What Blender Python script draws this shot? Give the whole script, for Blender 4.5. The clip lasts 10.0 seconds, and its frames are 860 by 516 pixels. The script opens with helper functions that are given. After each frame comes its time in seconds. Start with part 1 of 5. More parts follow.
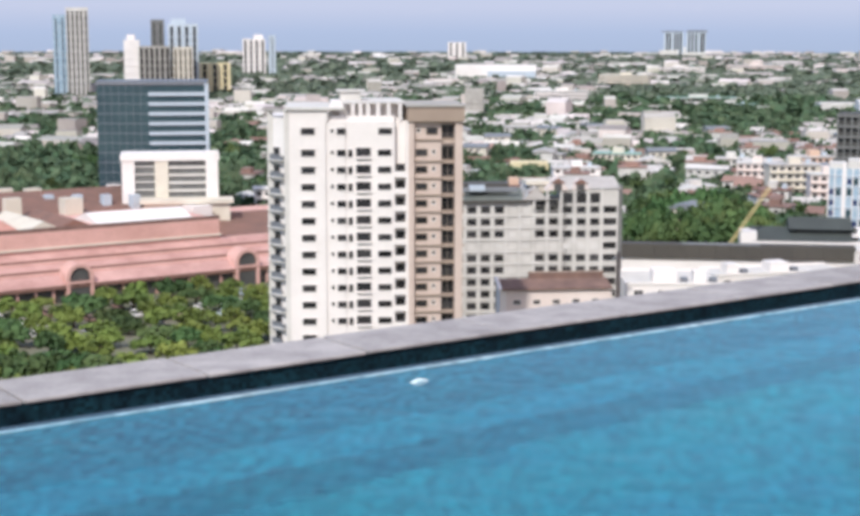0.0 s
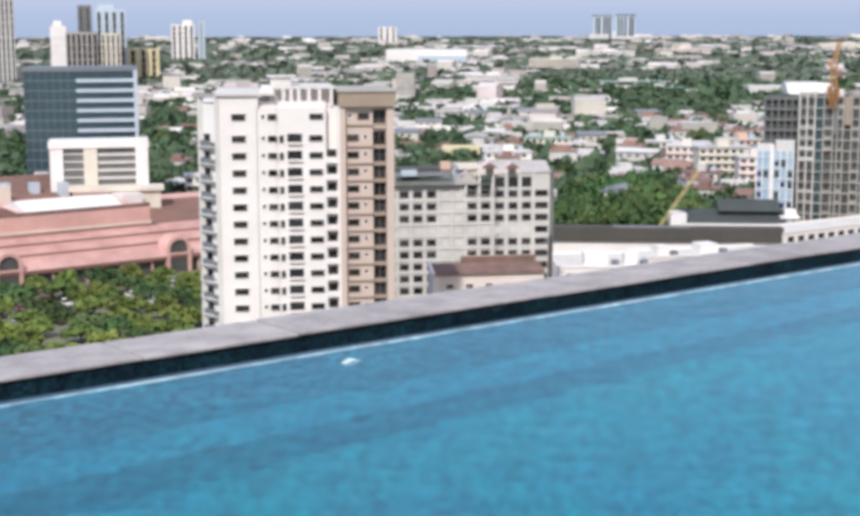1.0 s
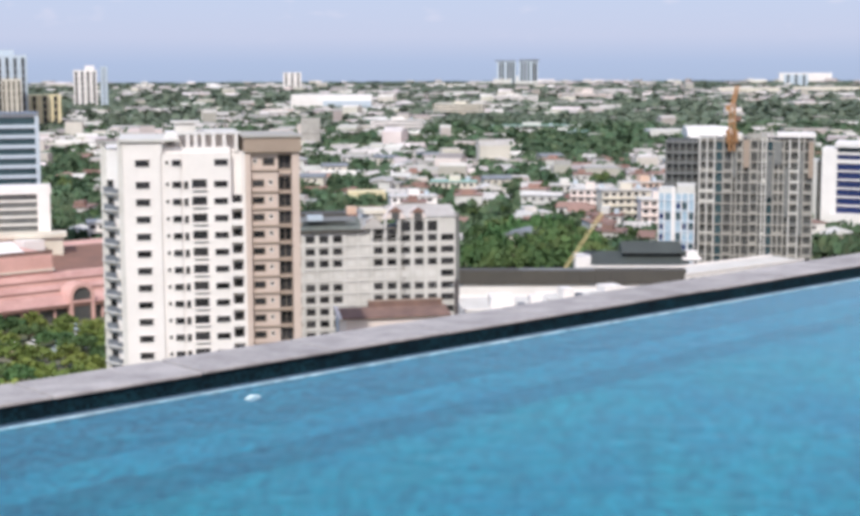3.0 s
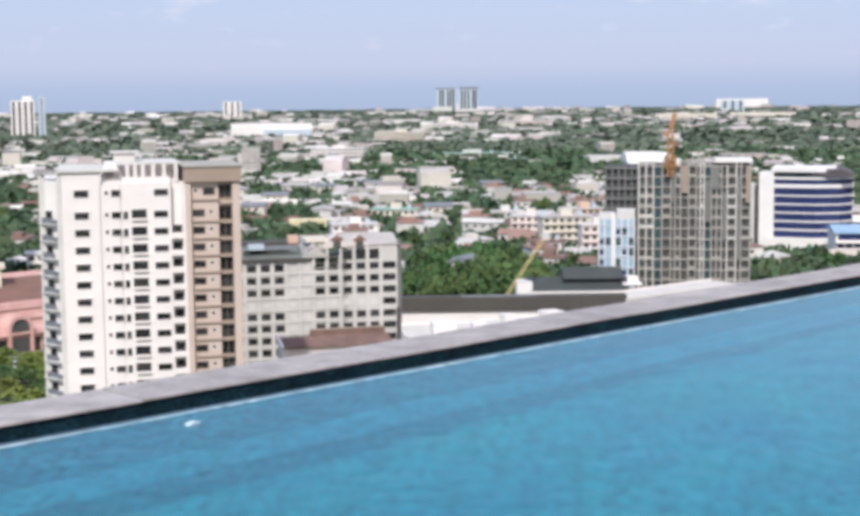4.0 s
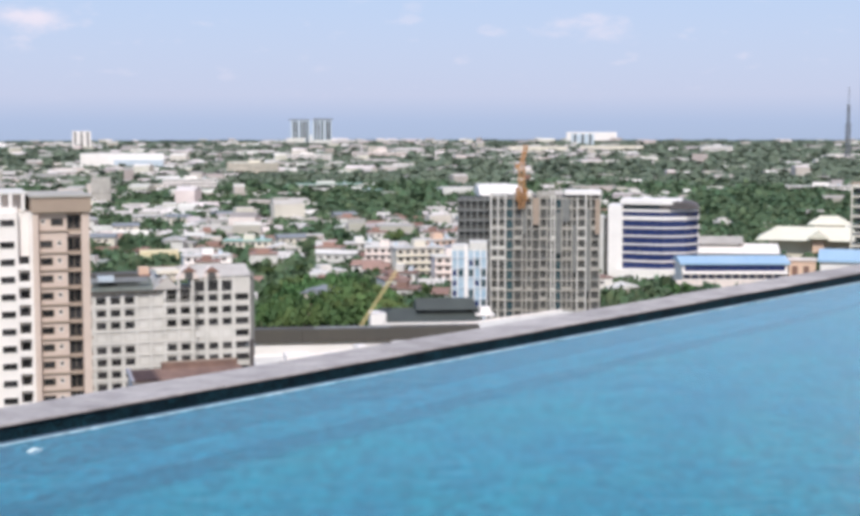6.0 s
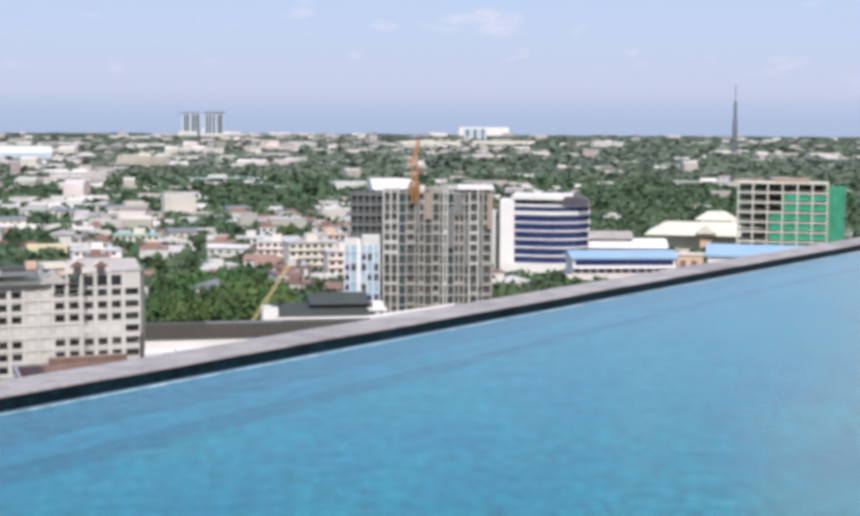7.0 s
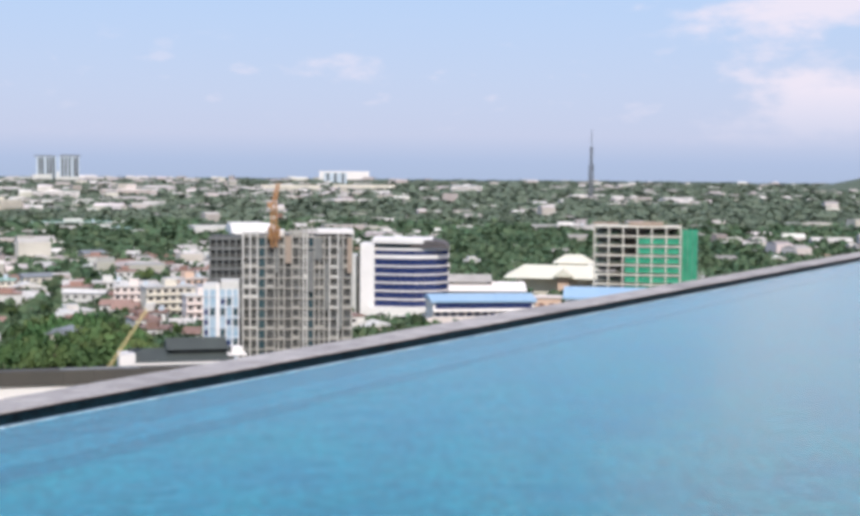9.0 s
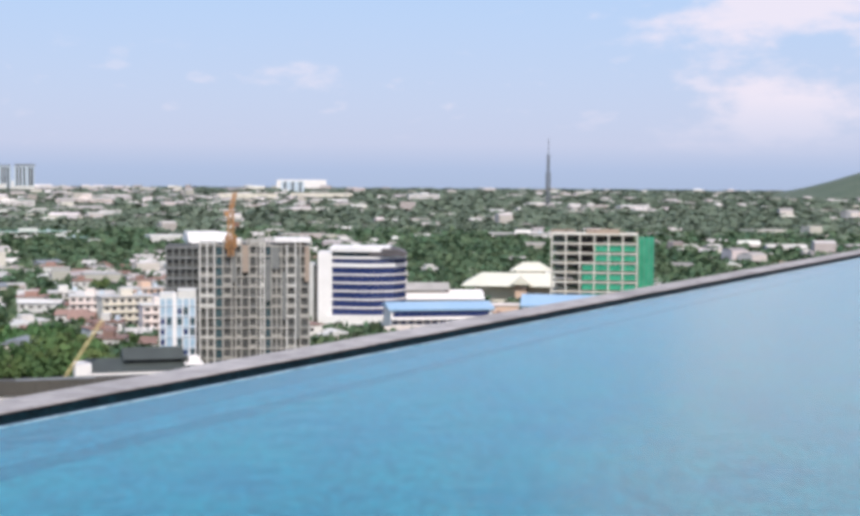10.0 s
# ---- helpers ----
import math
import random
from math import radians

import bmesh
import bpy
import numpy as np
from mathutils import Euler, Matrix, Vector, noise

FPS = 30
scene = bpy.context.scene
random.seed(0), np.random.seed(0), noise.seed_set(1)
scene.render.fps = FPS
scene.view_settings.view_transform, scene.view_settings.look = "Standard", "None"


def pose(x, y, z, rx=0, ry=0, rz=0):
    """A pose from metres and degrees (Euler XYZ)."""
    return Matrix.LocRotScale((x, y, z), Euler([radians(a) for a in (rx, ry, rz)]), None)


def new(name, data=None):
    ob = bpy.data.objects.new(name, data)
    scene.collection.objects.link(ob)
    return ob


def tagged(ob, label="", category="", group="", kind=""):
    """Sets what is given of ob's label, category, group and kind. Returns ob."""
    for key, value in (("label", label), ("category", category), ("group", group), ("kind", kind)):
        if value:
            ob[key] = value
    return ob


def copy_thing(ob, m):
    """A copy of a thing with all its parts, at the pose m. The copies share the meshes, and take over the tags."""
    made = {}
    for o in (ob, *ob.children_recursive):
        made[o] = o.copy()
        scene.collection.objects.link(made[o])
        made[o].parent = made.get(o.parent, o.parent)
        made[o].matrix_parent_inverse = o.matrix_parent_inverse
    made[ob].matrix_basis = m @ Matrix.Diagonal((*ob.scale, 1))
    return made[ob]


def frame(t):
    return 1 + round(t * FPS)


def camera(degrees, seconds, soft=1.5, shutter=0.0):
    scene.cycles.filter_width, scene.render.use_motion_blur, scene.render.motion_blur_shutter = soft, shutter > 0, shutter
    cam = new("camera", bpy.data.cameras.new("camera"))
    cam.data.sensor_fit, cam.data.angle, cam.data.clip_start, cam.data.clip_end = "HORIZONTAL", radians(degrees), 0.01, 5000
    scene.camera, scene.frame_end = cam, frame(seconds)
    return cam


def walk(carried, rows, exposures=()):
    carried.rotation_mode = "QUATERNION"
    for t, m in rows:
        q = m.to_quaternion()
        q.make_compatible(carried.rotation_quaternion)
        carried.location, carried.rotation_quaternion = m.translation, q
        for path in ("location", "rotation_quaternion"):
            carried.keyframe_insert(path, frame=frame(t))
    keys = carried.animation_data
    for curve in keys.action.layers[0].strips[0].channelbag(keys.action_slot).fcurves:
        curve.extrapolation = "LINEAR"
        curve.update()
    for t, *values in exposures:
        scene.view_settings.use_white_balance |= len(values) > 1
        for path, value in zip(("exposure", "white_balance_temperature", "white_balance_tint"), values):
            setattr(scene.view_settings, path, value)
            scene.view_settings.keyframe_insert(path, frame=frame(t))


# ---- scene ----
def aim(x, y, z, yaw, pitch, roll):
    """A camera pose from its place and its turn to the left, its pitch and its lean."""
    return pose(x, y, z, 90, 0, yaw) @ pose(0, 0, 0, pitch, 0, 0) @ pose(0, 0, 0, 0, 0, roll)


cam = camera(32.16, 10.0, soft=4.0)
walk(cam, [
    (0.0, aim(0.000, -0.000, 64.590, 8.776, -8.484, 0.078)),
    (0.5, aim(0.024, -0.106, 64.601, 7.429, -8.714, -0.095)),
    (1.0, aim(0.048, -0.213, 64.613, 6.166, -9.058, -0.133)),
    (1.5, aim(0.072, -0.319, 64.624, 5.131, -8.925, 0.171)),
    (2.0, aim(0.096, -0.425, 64.635, 3.693, -8.553, 0.203)),
    (2.5, aim(0.120, -0.531, 64.647, 3.289, -8.313, 0.142)),
    (3.0, aim(0.144, -0.638, 64.658, 2.547, -7.366, -0.198)),
    (3.2, aim(0.154, -0.680, 64.662, 1.640, -6.990, -0.240)),
    (4.3, aim(0.207, -0.914, 64.687, -0.518, -6.065, -0.551)),
    (4.5, aim(0.216, -0.956, 64.692, -1.422, -5.815, -0.447)),
    (5.0, aim(0.240, -1.063, 64.703, -2.406, -5.339, -0.401)),
    (5.5, aim(0.264, -1.169, 64.715, -4.912, -5.114, -0.224)),
    (5.7, aim(0.274, -1.211, 64.719, -4.940, -5.112, -0.150)),
    (6.8, aim(0.327, -1.445, 64.732, -8.559, -5.344, 0.244)),
    (7.0, aim(0.336, -1.488, 64.733, -9.465, -5.346, 0.322)),
    (7.5, aim(0.360, -1.594, 64.746, -10.422, -5.301, 0.441)),
    (8.0, aim(0.384, -1.700, 64.753, -12.362, -4.519, 0.514)),
    (8.5, aim(0.408, -1.806, 64.762, -13.558, -3.990, 0.393)),
    (9.0, aim(0.432, -1.913, 64.772, -14.815, -3.626, 0.515)),
    (9.5, aim(0.456, -2.019, 64.783, -16.342, -3.270, 0.398)),
    (10.0, aim(0.480, -2.125, 64.794, -16.434, -3.299, 0.370)),
], [(0.0, 0.0, 6200, 8.5), (10.0, 0.0, 6200, 8.5)])

# ---- light ----
SUN_AZ, SUN_EL = radians(190), radians(43)   # compass bearing from +y, clockwise
world = bpy.data.worlds.new("sky")
scene.world = world
world.use_nodes = True
wn = world.node_tree.nodes
wl = world.node_tree.links
wn.clear()


def wnode(kind, **values):
    n = wn.new(kind)
    for key, value in values.items():
        n.inputs[key].default_value = value
    return n


w_out, w_bg = wn.new("ShaderNodeOutputWorld"), wn.new("ShaderNodeBackground")
w_sky = wn.new("ShaderNodeTexSky")
w_sky.sky_type, w_sky.sun_disc = "NISHITA", False
w_sky.sun_elevation, w_sky.sun_rotation = SUN_EL, SUN_AZ
w_sky.air_density, w_sky.dust_density, w_sky.ozone_density = 1.0, 2.0, 1.5
w_co = wn.new("ShaderNodeTexCoord")
w_sep = wn.new("ShaderNodeSeparateXYZ")
wl.new(w_co.outputs["Generated"], w_sep.inputs[0])
# pale humid haze that thins with height
w_haze = wn.new("ShaderNodeValToRGB")
hz = w_haze.color_ramp
hz.elements[0].position, hz.elements[0].color = 0.0, (5.2, 6.1, 8.3, 1)
hz.elements[1].position, hz.elements[1].color = 1.0, (2.8, 4.8, 8.4, 1)
for at, colour in ((0.022, (5.5, 6.4, 8.8, 1)), (0.05, (6.8, 7.15, 9.25, 1)), (0.14, (6.0, 7.0, 9.5, 1)), (0.32, (4.7, 6.9, 10.2, 1))):
    e = hz.elements.new(at)
    e.color = colour
w_map = wn.new("ShaderNodeMapRange")
w_map.inputs["From Min"].default_value, w_map.inputs["From Max"].default_value = -0.012, 0.6
wl.new(w_sep.outputs["Z"], w_map.inputs["Value"])
wl.new(w_map.outputs[0], w_haze.inputs[0])
w_mix = wn.new("ShaderNodeMix")
w_mix.data_type = "RGBA"
w_mix.inputs["Factor"].default_value = 0.8
wl.new(w_sky.outputs[0], w_mix.inputs["A"])
wl.new(w_haze.outputs[0], w_mix.inputs["B"])
# thin cumulus, more of it towards the right-hand bearing
w_scale = wn.new("ShaderNodeMapping")
w_scale.inputs["Scale"].default_value = (1, 1, 2.6)
wl.new(w_co.outputs["Generated"], w_scale.inputs[0])
w_noise = wnode("ShaderNodeTexNoise", Scale=8.0, Detail=9.0, Roughness=0.6)
wl.new(w_scale.outputs[0], w_noise.inputs["Vector"])
w_side = wn.new("ShaderNodeMapRange")
w_side.inputs["From Min"].default_value, w_side.inputs["From Max"].default_value = 0.40, 0.62
w_side.inputs["To Min"].default_value, w_side.inputs["To Max"].default_value = -0.01, 0.38
w_lean = wn.new("ShaderNodeMath")
w_lean.operation = "MULTIPLY_ADD"
w_lean.inputs[1].default_value = 0.6
wl.new(w_sep.outputs["Z"], w_lean.inputs[0])
wl.new(w_sep.outputs["X"], w_lean.inputs[2])
wl.new(w_lean.outputs[0], w_side.inputs["Value"])
w_add = wn.new("ShaderNodeMath")
wl.new(w_noise.outputs["Fac"], w_add.inputs[0])
wl.new(w_side.outputs[0], w_add.inputs[1])
w_cl = wn.new("ShaderNodeMapRange")
w_cl.interpolation_type = "SMOOTHSTEP"
w_cl.inputs["From Min"].default_value, w_cl.inputs["From Max"].default_value = 0.59, 0.76
w_cl.inputs["To Max"].default_value = 0.85
wl.new(w_add.outputs[0], w_cl.inputs["Value"])
# small puffs low over the horizon
w_small = wnode("ShaderNodeTexNoise", Scale=30.0, Detail=6.0, Roughness=0.55)
wl.new(w_scale.outputs[0], w_small.inputs["Vector"])
w_low = wn.new("ShaderNodeMapRange")
w_low.interpolation_type = "SMOOTHSTEP"
w_low.inputs["From Min"].default_value, w_low.inputs["From Max"].default_value = 0.10, 0.055
w_low.inputs["To Max"].default_value = 0.32
wl.new(w_sep.outputs["Z"], w_low.inputs["Value"])
w_puff = wn.new("ShaderNodeMapRange")
w_puff.interpolation_type = "SMOOTHSTEP"
w_puff.inputs["From Min"].default_value, w_puff.inputs["From Max"].default_value = 0.58, 0.72
wl.new(w_small.outputs["Fac"], w_puff.inputs["Value"])
w_puffs = wn.new("ShaderNodeMath")
w_puffs.operation = "MULTIPLY"
wl.new(w_puff.outputs[0], w_puffs.inputs[0])
wl.new(w_low.outputs[0], w_puffs.inputs[1])
w_both = wn.new("ShaderNodeMath")
w_both.operation = "MAXIMUM"
wl.new(w_cl.outputs[0], w_both.inputs[0])
wl.new(w_puffs.outputs[0], w_both.inputs[1])
w_up = wn.new("ShaderNodeMapRange")
w_up.inputs["From Min"].default_value, w_up.inputs["From Max"].default_value = 0.01, 0.05
wl.new(w_sep.outputs["Z"], w_up.inputs["Value"])
w_mul = wn.new("ShaderNodeMath")
w_mul.operation = "MULTIPLY"
wl.new(w_both.outputs[0], w_mul.inputs[0])
wl.new(w_up.outputs[0], w_mul.inputs[1])
w_mix2 = wn.new("ShaderNodeMix")
w_mix2.data_type = "RGBA"
w_mix2.inputs["B"].default_value = (9.4, 8.3, 9.0, 1)
wl.new(w_mul.outputs[0], w_mix2.inputs["Factor"])
wl.new(w_mix.outputs["Result"], w_mix2.inputs["A"])
wl.new(w_mix2.outputs["Result"], w_bg.inputs["Color"])
w_bg.inputs["Strength"].default_value = 0.1
wl.new(w_bg.outputs[0], w_out.inputs["Surface"])

sun = new("sun", bpy.data.lights.new("sun", "SUN"))
sun.data.energy, sun.data.angle, sun.data.color = 3.75, radians(1.5), (1.0, 0.93, 0.84)
toward = Vector((math.sin(SUN_AZ) * math.cos(SUN_EL), math.cos(SUN_AZ) * math.cos(SUN_EL), math.sin(SUN_EL)))
sun.matrix_world = Matrix.Translation((0, 0, 200)) @ toward.to_track_quat("Z", "Y").to_matrix().to_4x4()


# ---- materials ----
def material(name, colour, rough=0.8, second=None, scale=0.3, amount=0.5, grain=0.0, bump=0.0, metal=0.0, vary=0.0, spec=0.4, island=False, hue=0.0, leafy=0.0):
    """A surface of two tones mixed by large stains and fine grain, in metres; vary: brightness from thing to thing."""
    m = bpy.data.materials.new(name)
    m.use_nodes = True
    n, l = m.node_tree.nodes, m.node_tree.links
    b = n["Principled BSDF"]
    b.inputs["Roughness"].default_value, b.inputs["Metallic"].default_value = rough, metal
    b.inputs["Specular IOR Level"].default_value = spec
    co = n.new("ShaderNodeNewGeometry")
    big = n.new("ShaderNodeTexNoise")
    big.inputs["Scale"].default_value, big.inputs["Detail"].default_value, big.inputs["Roughness"].default_value = scale, 6, 0.62
    l.new(co.outputs["Position"], big.inputs["Vector"])
    fine = n.new("ShaderNodeTexNoise")
    fine.inputs["Scale"].default_value, fine.inputs["Detail"].default_value = scale * 14, 3
    l.new(co.outputs["Position"], fine.inputs["Vector"])
    ramp = n.new("ShaderNodeMapRange")
    ramp.inputs["From Min"].default_value, ramp.inputs["From Max"].default_value = 0.36, 0.66
    ramp.inputs["To Max"].default_value = amount
    l.new(big.outputs["Fac"], ramp.inputs["Value"])
    mix = n.new("ShaderNodeMix")
    mix.data_type = "RGBA"
    mix.inputs["A"].default_value = (*colour, 1)
    mix.inputs["B"].default_value = (*(second or [c * 0.6 for c in colour]), 1)
    l.new(ramp.outputs[0], mix.inputs["Factor"])
    last = mix.outputs["Result"]
    if grain:
        gr = n.new("ShaderNodeMapRange")
        gr.inputs["To Min"].default_value, gr.inputs["To Max"].default_value = 1 - grain, 1 + grain
        l.new(fine.outputs["Fac"], gr.inputs["Value"])
        hs = n.new("ShaderNodeHueSaturation")
        l.new(gr.outputs[0], hs.inputs["Value"])
        l.new(last, hs.inputs["Color"])
        last = hs.outputs[0]
    if vary or hue:
        rnd = co.outputs["Random Per Island"] if island else n.new("ShaderNodeObjectInfo").outputs["Random"]
        hs = n.new("ShaderNodeHueSaturation")
        mr = n.new("ShaderNodeMapRange")
        mr.inputs["To Min"].default_value, mr.inputs["To Max"].default_value = 1 - vary, 1 + vary
        l.new(rnd, mr.inputs["Value"])
        l.new(mr.outputs[0], hs.inputs["Value"])
        if hue:
            sc = n.new("ShaderNodeMath")
            sc.operation = "MULTIPLY"
            sc.inputs[1].default_value = 7.31
            fr = n.new("ShaderNodeMath")
            fr.operation = "FRACT"
            hr = n.new("ShaderNodeMapRange")
            hr.inputs["To Min"].default_value, hr.inputs["To Max"].default_value = 0.5 - hue, 0.5 + hue
            l.new(rnd, sc.inputs[0])
            l.new(sc.outputs[0], fr.inputs[0])
            l.new(fr.outputs[0], hr.inputs["Value"])
            l.new(hr.outputs[0], hs.inputs["Hue"])
        l.new(last, hs.inputs["Color"])
        last = hs.outputs[0]
    l.new(last, b.inputs["Base Color"])
    if leafy:
        # leaves let part of the light through
        tr = n.new("ShaderNodeBsdfTranslucent")
        l.new(last, tr.inputs["Color"])
        ms = n.new("ShaderNodeMixShader")
        ms.inputs["Fac"].default_value = leafy
        l.new(b.outputs[0], ms.inputs[1])
        l.new(tr.outputs[0], ms.inputs[2])
        l.new(ms.outputs[0], n["Material Output"].inputs["Surface"])
    if bump:
        bp = n.new("ShaderNodeBump")
        bp.inputs["Strength"].default_value, bp.inputs["Distance"].default_value = 1.0, bump
        l.new(fine.outputs["Fac"], bp.inputs["Height"])
        l.new(bp.outputs[0], b.inputs["Normal"])
    return m


M = {}
M["white"] = material("white_render", (0.83, 0.775, 0.74), 0.8, (0.70, 0.645, 0.61), 0.12, 0.5, 0.05)
M["cream"] = material("cream_render", (0.70, 0.64, 0.54), 0.8, (0.52, 0.46, 0.38), 0.15, 0.5, 0.06)
M["offwhite"] = material("weathered_white_render", (0.68, 0.65, 0.61), 0.85, (0.50, 0.47, 0.43), 0.2, 0.6, 0.08)
# dull grey for houses; on the hotel it holds the shade behind the piers
M["hotelwall"] = material("dull_and_shade_grey_render", (0.62, 0.585, 0.545), 0.85, (0.44, 0.42, 0.38), 0.2, 0.6, 0.08)
M["brown"] = material("tan_render", (0.60, 0.485, 0.42), 0.85, (0.50, 0.39, 0.33), 0.15, 0.5, 0.06)
M["taupe"] = material("taupe_render", (0.36, 0.28, 0.22), 0.85, (0.28, 0.21, 0.17), 0.2, 0.5, 0.06)
M["glass"] = material("dark_window_glass", (0.022, 0.022, 0.024), 0.25, (0.05, 0.046, 0.044), 0.4, 0.6, vary=0.6, spec=0.3)
M["blueglass"] = material("blue_tinted_glass", (0.018, 0.03, 0.10), 0.25, (0.03, 0.045, 0.15), 0.3, 0.6, spec=0.6)
M["tealglass"] = material("teal_curtain_glass", (0.035, 0.065, 0.08), 0.2, (0.055, 0.10, 0.11), 0.08, 0.7, spec=0.7)
M["paleglass"] = material("pale_blue_glass", (0.30, 0.42, 0.52), 0.25, (0.5, 0.58, 0.64), 0.25, 0.7, spec=0.6)
M["alu"] = material("pale_aluminium_fin", (0.52, 0.58, 0.64), 0.5, (0.40, 0.46, 0.52), 0.3, 0.5)
M["concrete"] = material("raw_concrete", (0.44, 0.41, 0.37), 0.9, (0.28, 0.265, 0.24), 0.25, 0.7, 0.12)
# stained grey; on the hotel its darkness is the end wall's shade
M["darkconc"] = material("stained_and_shaded_concrete", (0.20, 0.20, 0.19), 0.9, (0.12, 0.12, 0.12), 0.3, 0.7, 0.12)
# dark tone with shade put in, for interiors and recesses; also plain dark parts
M["void"] = material("painted_shade_and_dark_parts", (0.07, 0.07, 0.068), 0.95, (0.12, 0.115, 0.11), 0.3, 0.6)
M["pink"] = material("salmon_pink_render", (0.72, 0.44, 0.385), 0.85, (0.54, 0.31, 0.26), 0.11, 0.75, 0.14)
M["pinkroof"] = material("pink_metal_roof", (0.60, 0.365, 0.325), 0.7, (0.40, 0.22, 0.19), 0.13, 0.85, 0.16)
# rust brown of roofs and trim, also the mall's painted shadow lines
M["rust"] = material("rust_brown_roof_and_shadow", (0.24, 0.13, 0.10), 0.85, (0.16, 0.10, 0.08), 0.2, 0.7, 0.1)
M["greyroof"] = material("grey_metal_roof", (0.24, 0.25, 0.27), 0.6, (0.15, 0.16, 0.17), 0.2, 0.6, 0.08)
M["darkroof"] = material("dark_brown_metal_roof", (0.085, 0.075, 0.062), 0.7, (0.06, 0.055, 0.05), 0.1, 0.6, 0.08)
M["blueroof"] = material("light_blue_metal_roof", (0.30, 0.45, 0.62), 0.5, (0.36, 0.50, 0.64), 0.08, 0.7, 0.05)
M["net"] = material("green_safety_net", (0.04, 0.27, 0.15), 0.85, (0.08, 0.40, 0.24), 0.3, 0.7, 0.1)
M["yellow"] = material("yellow_crane_paint", (0.64, 0.52, 0.26), 0.6, (0.52, 0.40, 0.20), 1.0, 0.5)
M["orange"] = material("orange_crane_paint", (0.44, 0.23, 0.10), 0.6, (0.34, 0.18, 0.08), 1.0, 0.5)
M["slate"] = material("dark_curved_roof_sheet", (0.10, 0.085, 0.085), 0.6, (0.07, 0.06, 0.06), 0.3, 0.6)
M["steel"] = material("grey_steel", (0.22, 0.23, 0.25), 0.5, (0.16, 0.16, 0.18), 1.0, 0.5, metal=0.3)
M["stone"] = material("grey_granite_coping", (0.42, 0.385, 0.37), 0.8, (0.25, 0.225, 0.22), 4.0, 0.85, 0.22, 0.003, vary=0.16)
M["deck"] = material("deck_stone", (0.36, 0.34, 0.32), 0.8, (0.28, 0.26, 0.25), 2.0, 0.6, 0.1)
M["trunk"] = material("bark", (0.12, 0.09, 0.06), 0.9, (0.07, 0.05, 0.04), 1.5, 0.6)
M["leaf"] = material("tropical_foliage", (0.07, 0.12, 0.045), 0.7, (0.105, 0.15, 0.05), 0.06, 0.8, 0.25, vary=0.35, hue=0.03, spec=0.2, leafy=0.1)
M["leaflight"] = material("sunlit_yellow_green_foliage", (0.20, 0.25, 0.06), 0.7, (0.13, 0.18, 0.05), 0.1, 0.8, 0.25, vary=0.3, hue=0.02, spec=0.2, leafy=0.1)
# foliage for the far woods, paler and greyer to paint in distance haze
M["leafhaze"] = material("haze_greyed_foliage", (0.13, 0.165, 0.12), 0.75, (0.16, 0.19, 0.13), 0.05, 0.8, 0.2, vary=0.28, hue=0.02, spec=0.2, leafy=0.1, island=True)
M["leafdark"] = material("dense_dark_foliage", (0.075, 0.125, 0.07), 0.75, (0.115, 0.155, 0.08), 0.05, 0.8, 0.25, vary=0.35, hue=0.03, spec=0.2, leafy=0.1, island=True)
M["houses"] = material("mixed_house_paint", (0.58, 0.525, 0.47), 0.85, (0.42, 0.355, 0.31), 0.05, 0.6, 0.08, vary=0.35, hue=0.05, island=True)
M["roofs"] = material("mixed_metal_roofs", (0.56, 0.52, 0.49), 0.7, (0.32, 0.28, 0.255), 0.03, 0.8, 0.08, vary=0.45, hue=0.05, island=True)


# ---- building blocks ----
def box(bm, x0, x1, y0, y1, z0, z1):
    v = [bm.verts.new(p) for p in ((x0, y0, z0), (x1, y0, z0), (x1, y1, z0), (x0, y1, z0), (x0, y0, z1), (x1, y0, z1), (x1, y1, z1), (x0, y1, z1))]
    for q in ((3, 2, 1, 0), (4, 5, 6, 7), (0, 1, 5, 4), (1, 2, 6, 5), (2, 3, 7, 6), (3, 0, 4, 7)):
        bm.faces.new([v[i] for i in q])


def boxes(*sizes):
    bm = bmesh.new()
    for s in sizes:
        box(bm, *s)
    return bm


def prism(outline, z0, z1):
    """An upright prism over an outline that runs counter-clockwise."""
    bm = bmesh.new()
    low = [bm.verts.new((x, y, z0)) for x, y in outline]
    top = [bm.verts.new((x, y, z1)) for x, y in outline]
    bm.faces.new(low[::-1])
    bm.faces.new(top)
    for i in range(len(outline)):
        j = (i + 1) % len(outline)
        bm.faces.new((low[i], low[j], top[j], top[i]))
    return bm


def beam(bm, a, b, r):
    """A square bar from a to b."""
    a, b = Vector(a), Vector(b)
    m = Matrix.Translation((a + b) / 2) @ (b - a).to_track_quat("Z", "Y").to_matrix().to_4x4() @ Matrix.Diagonal((2 * r, 2 * r, (b - a).length, 1))
    bmesh.ops.create_cube(bm, size=1, matrix=m)


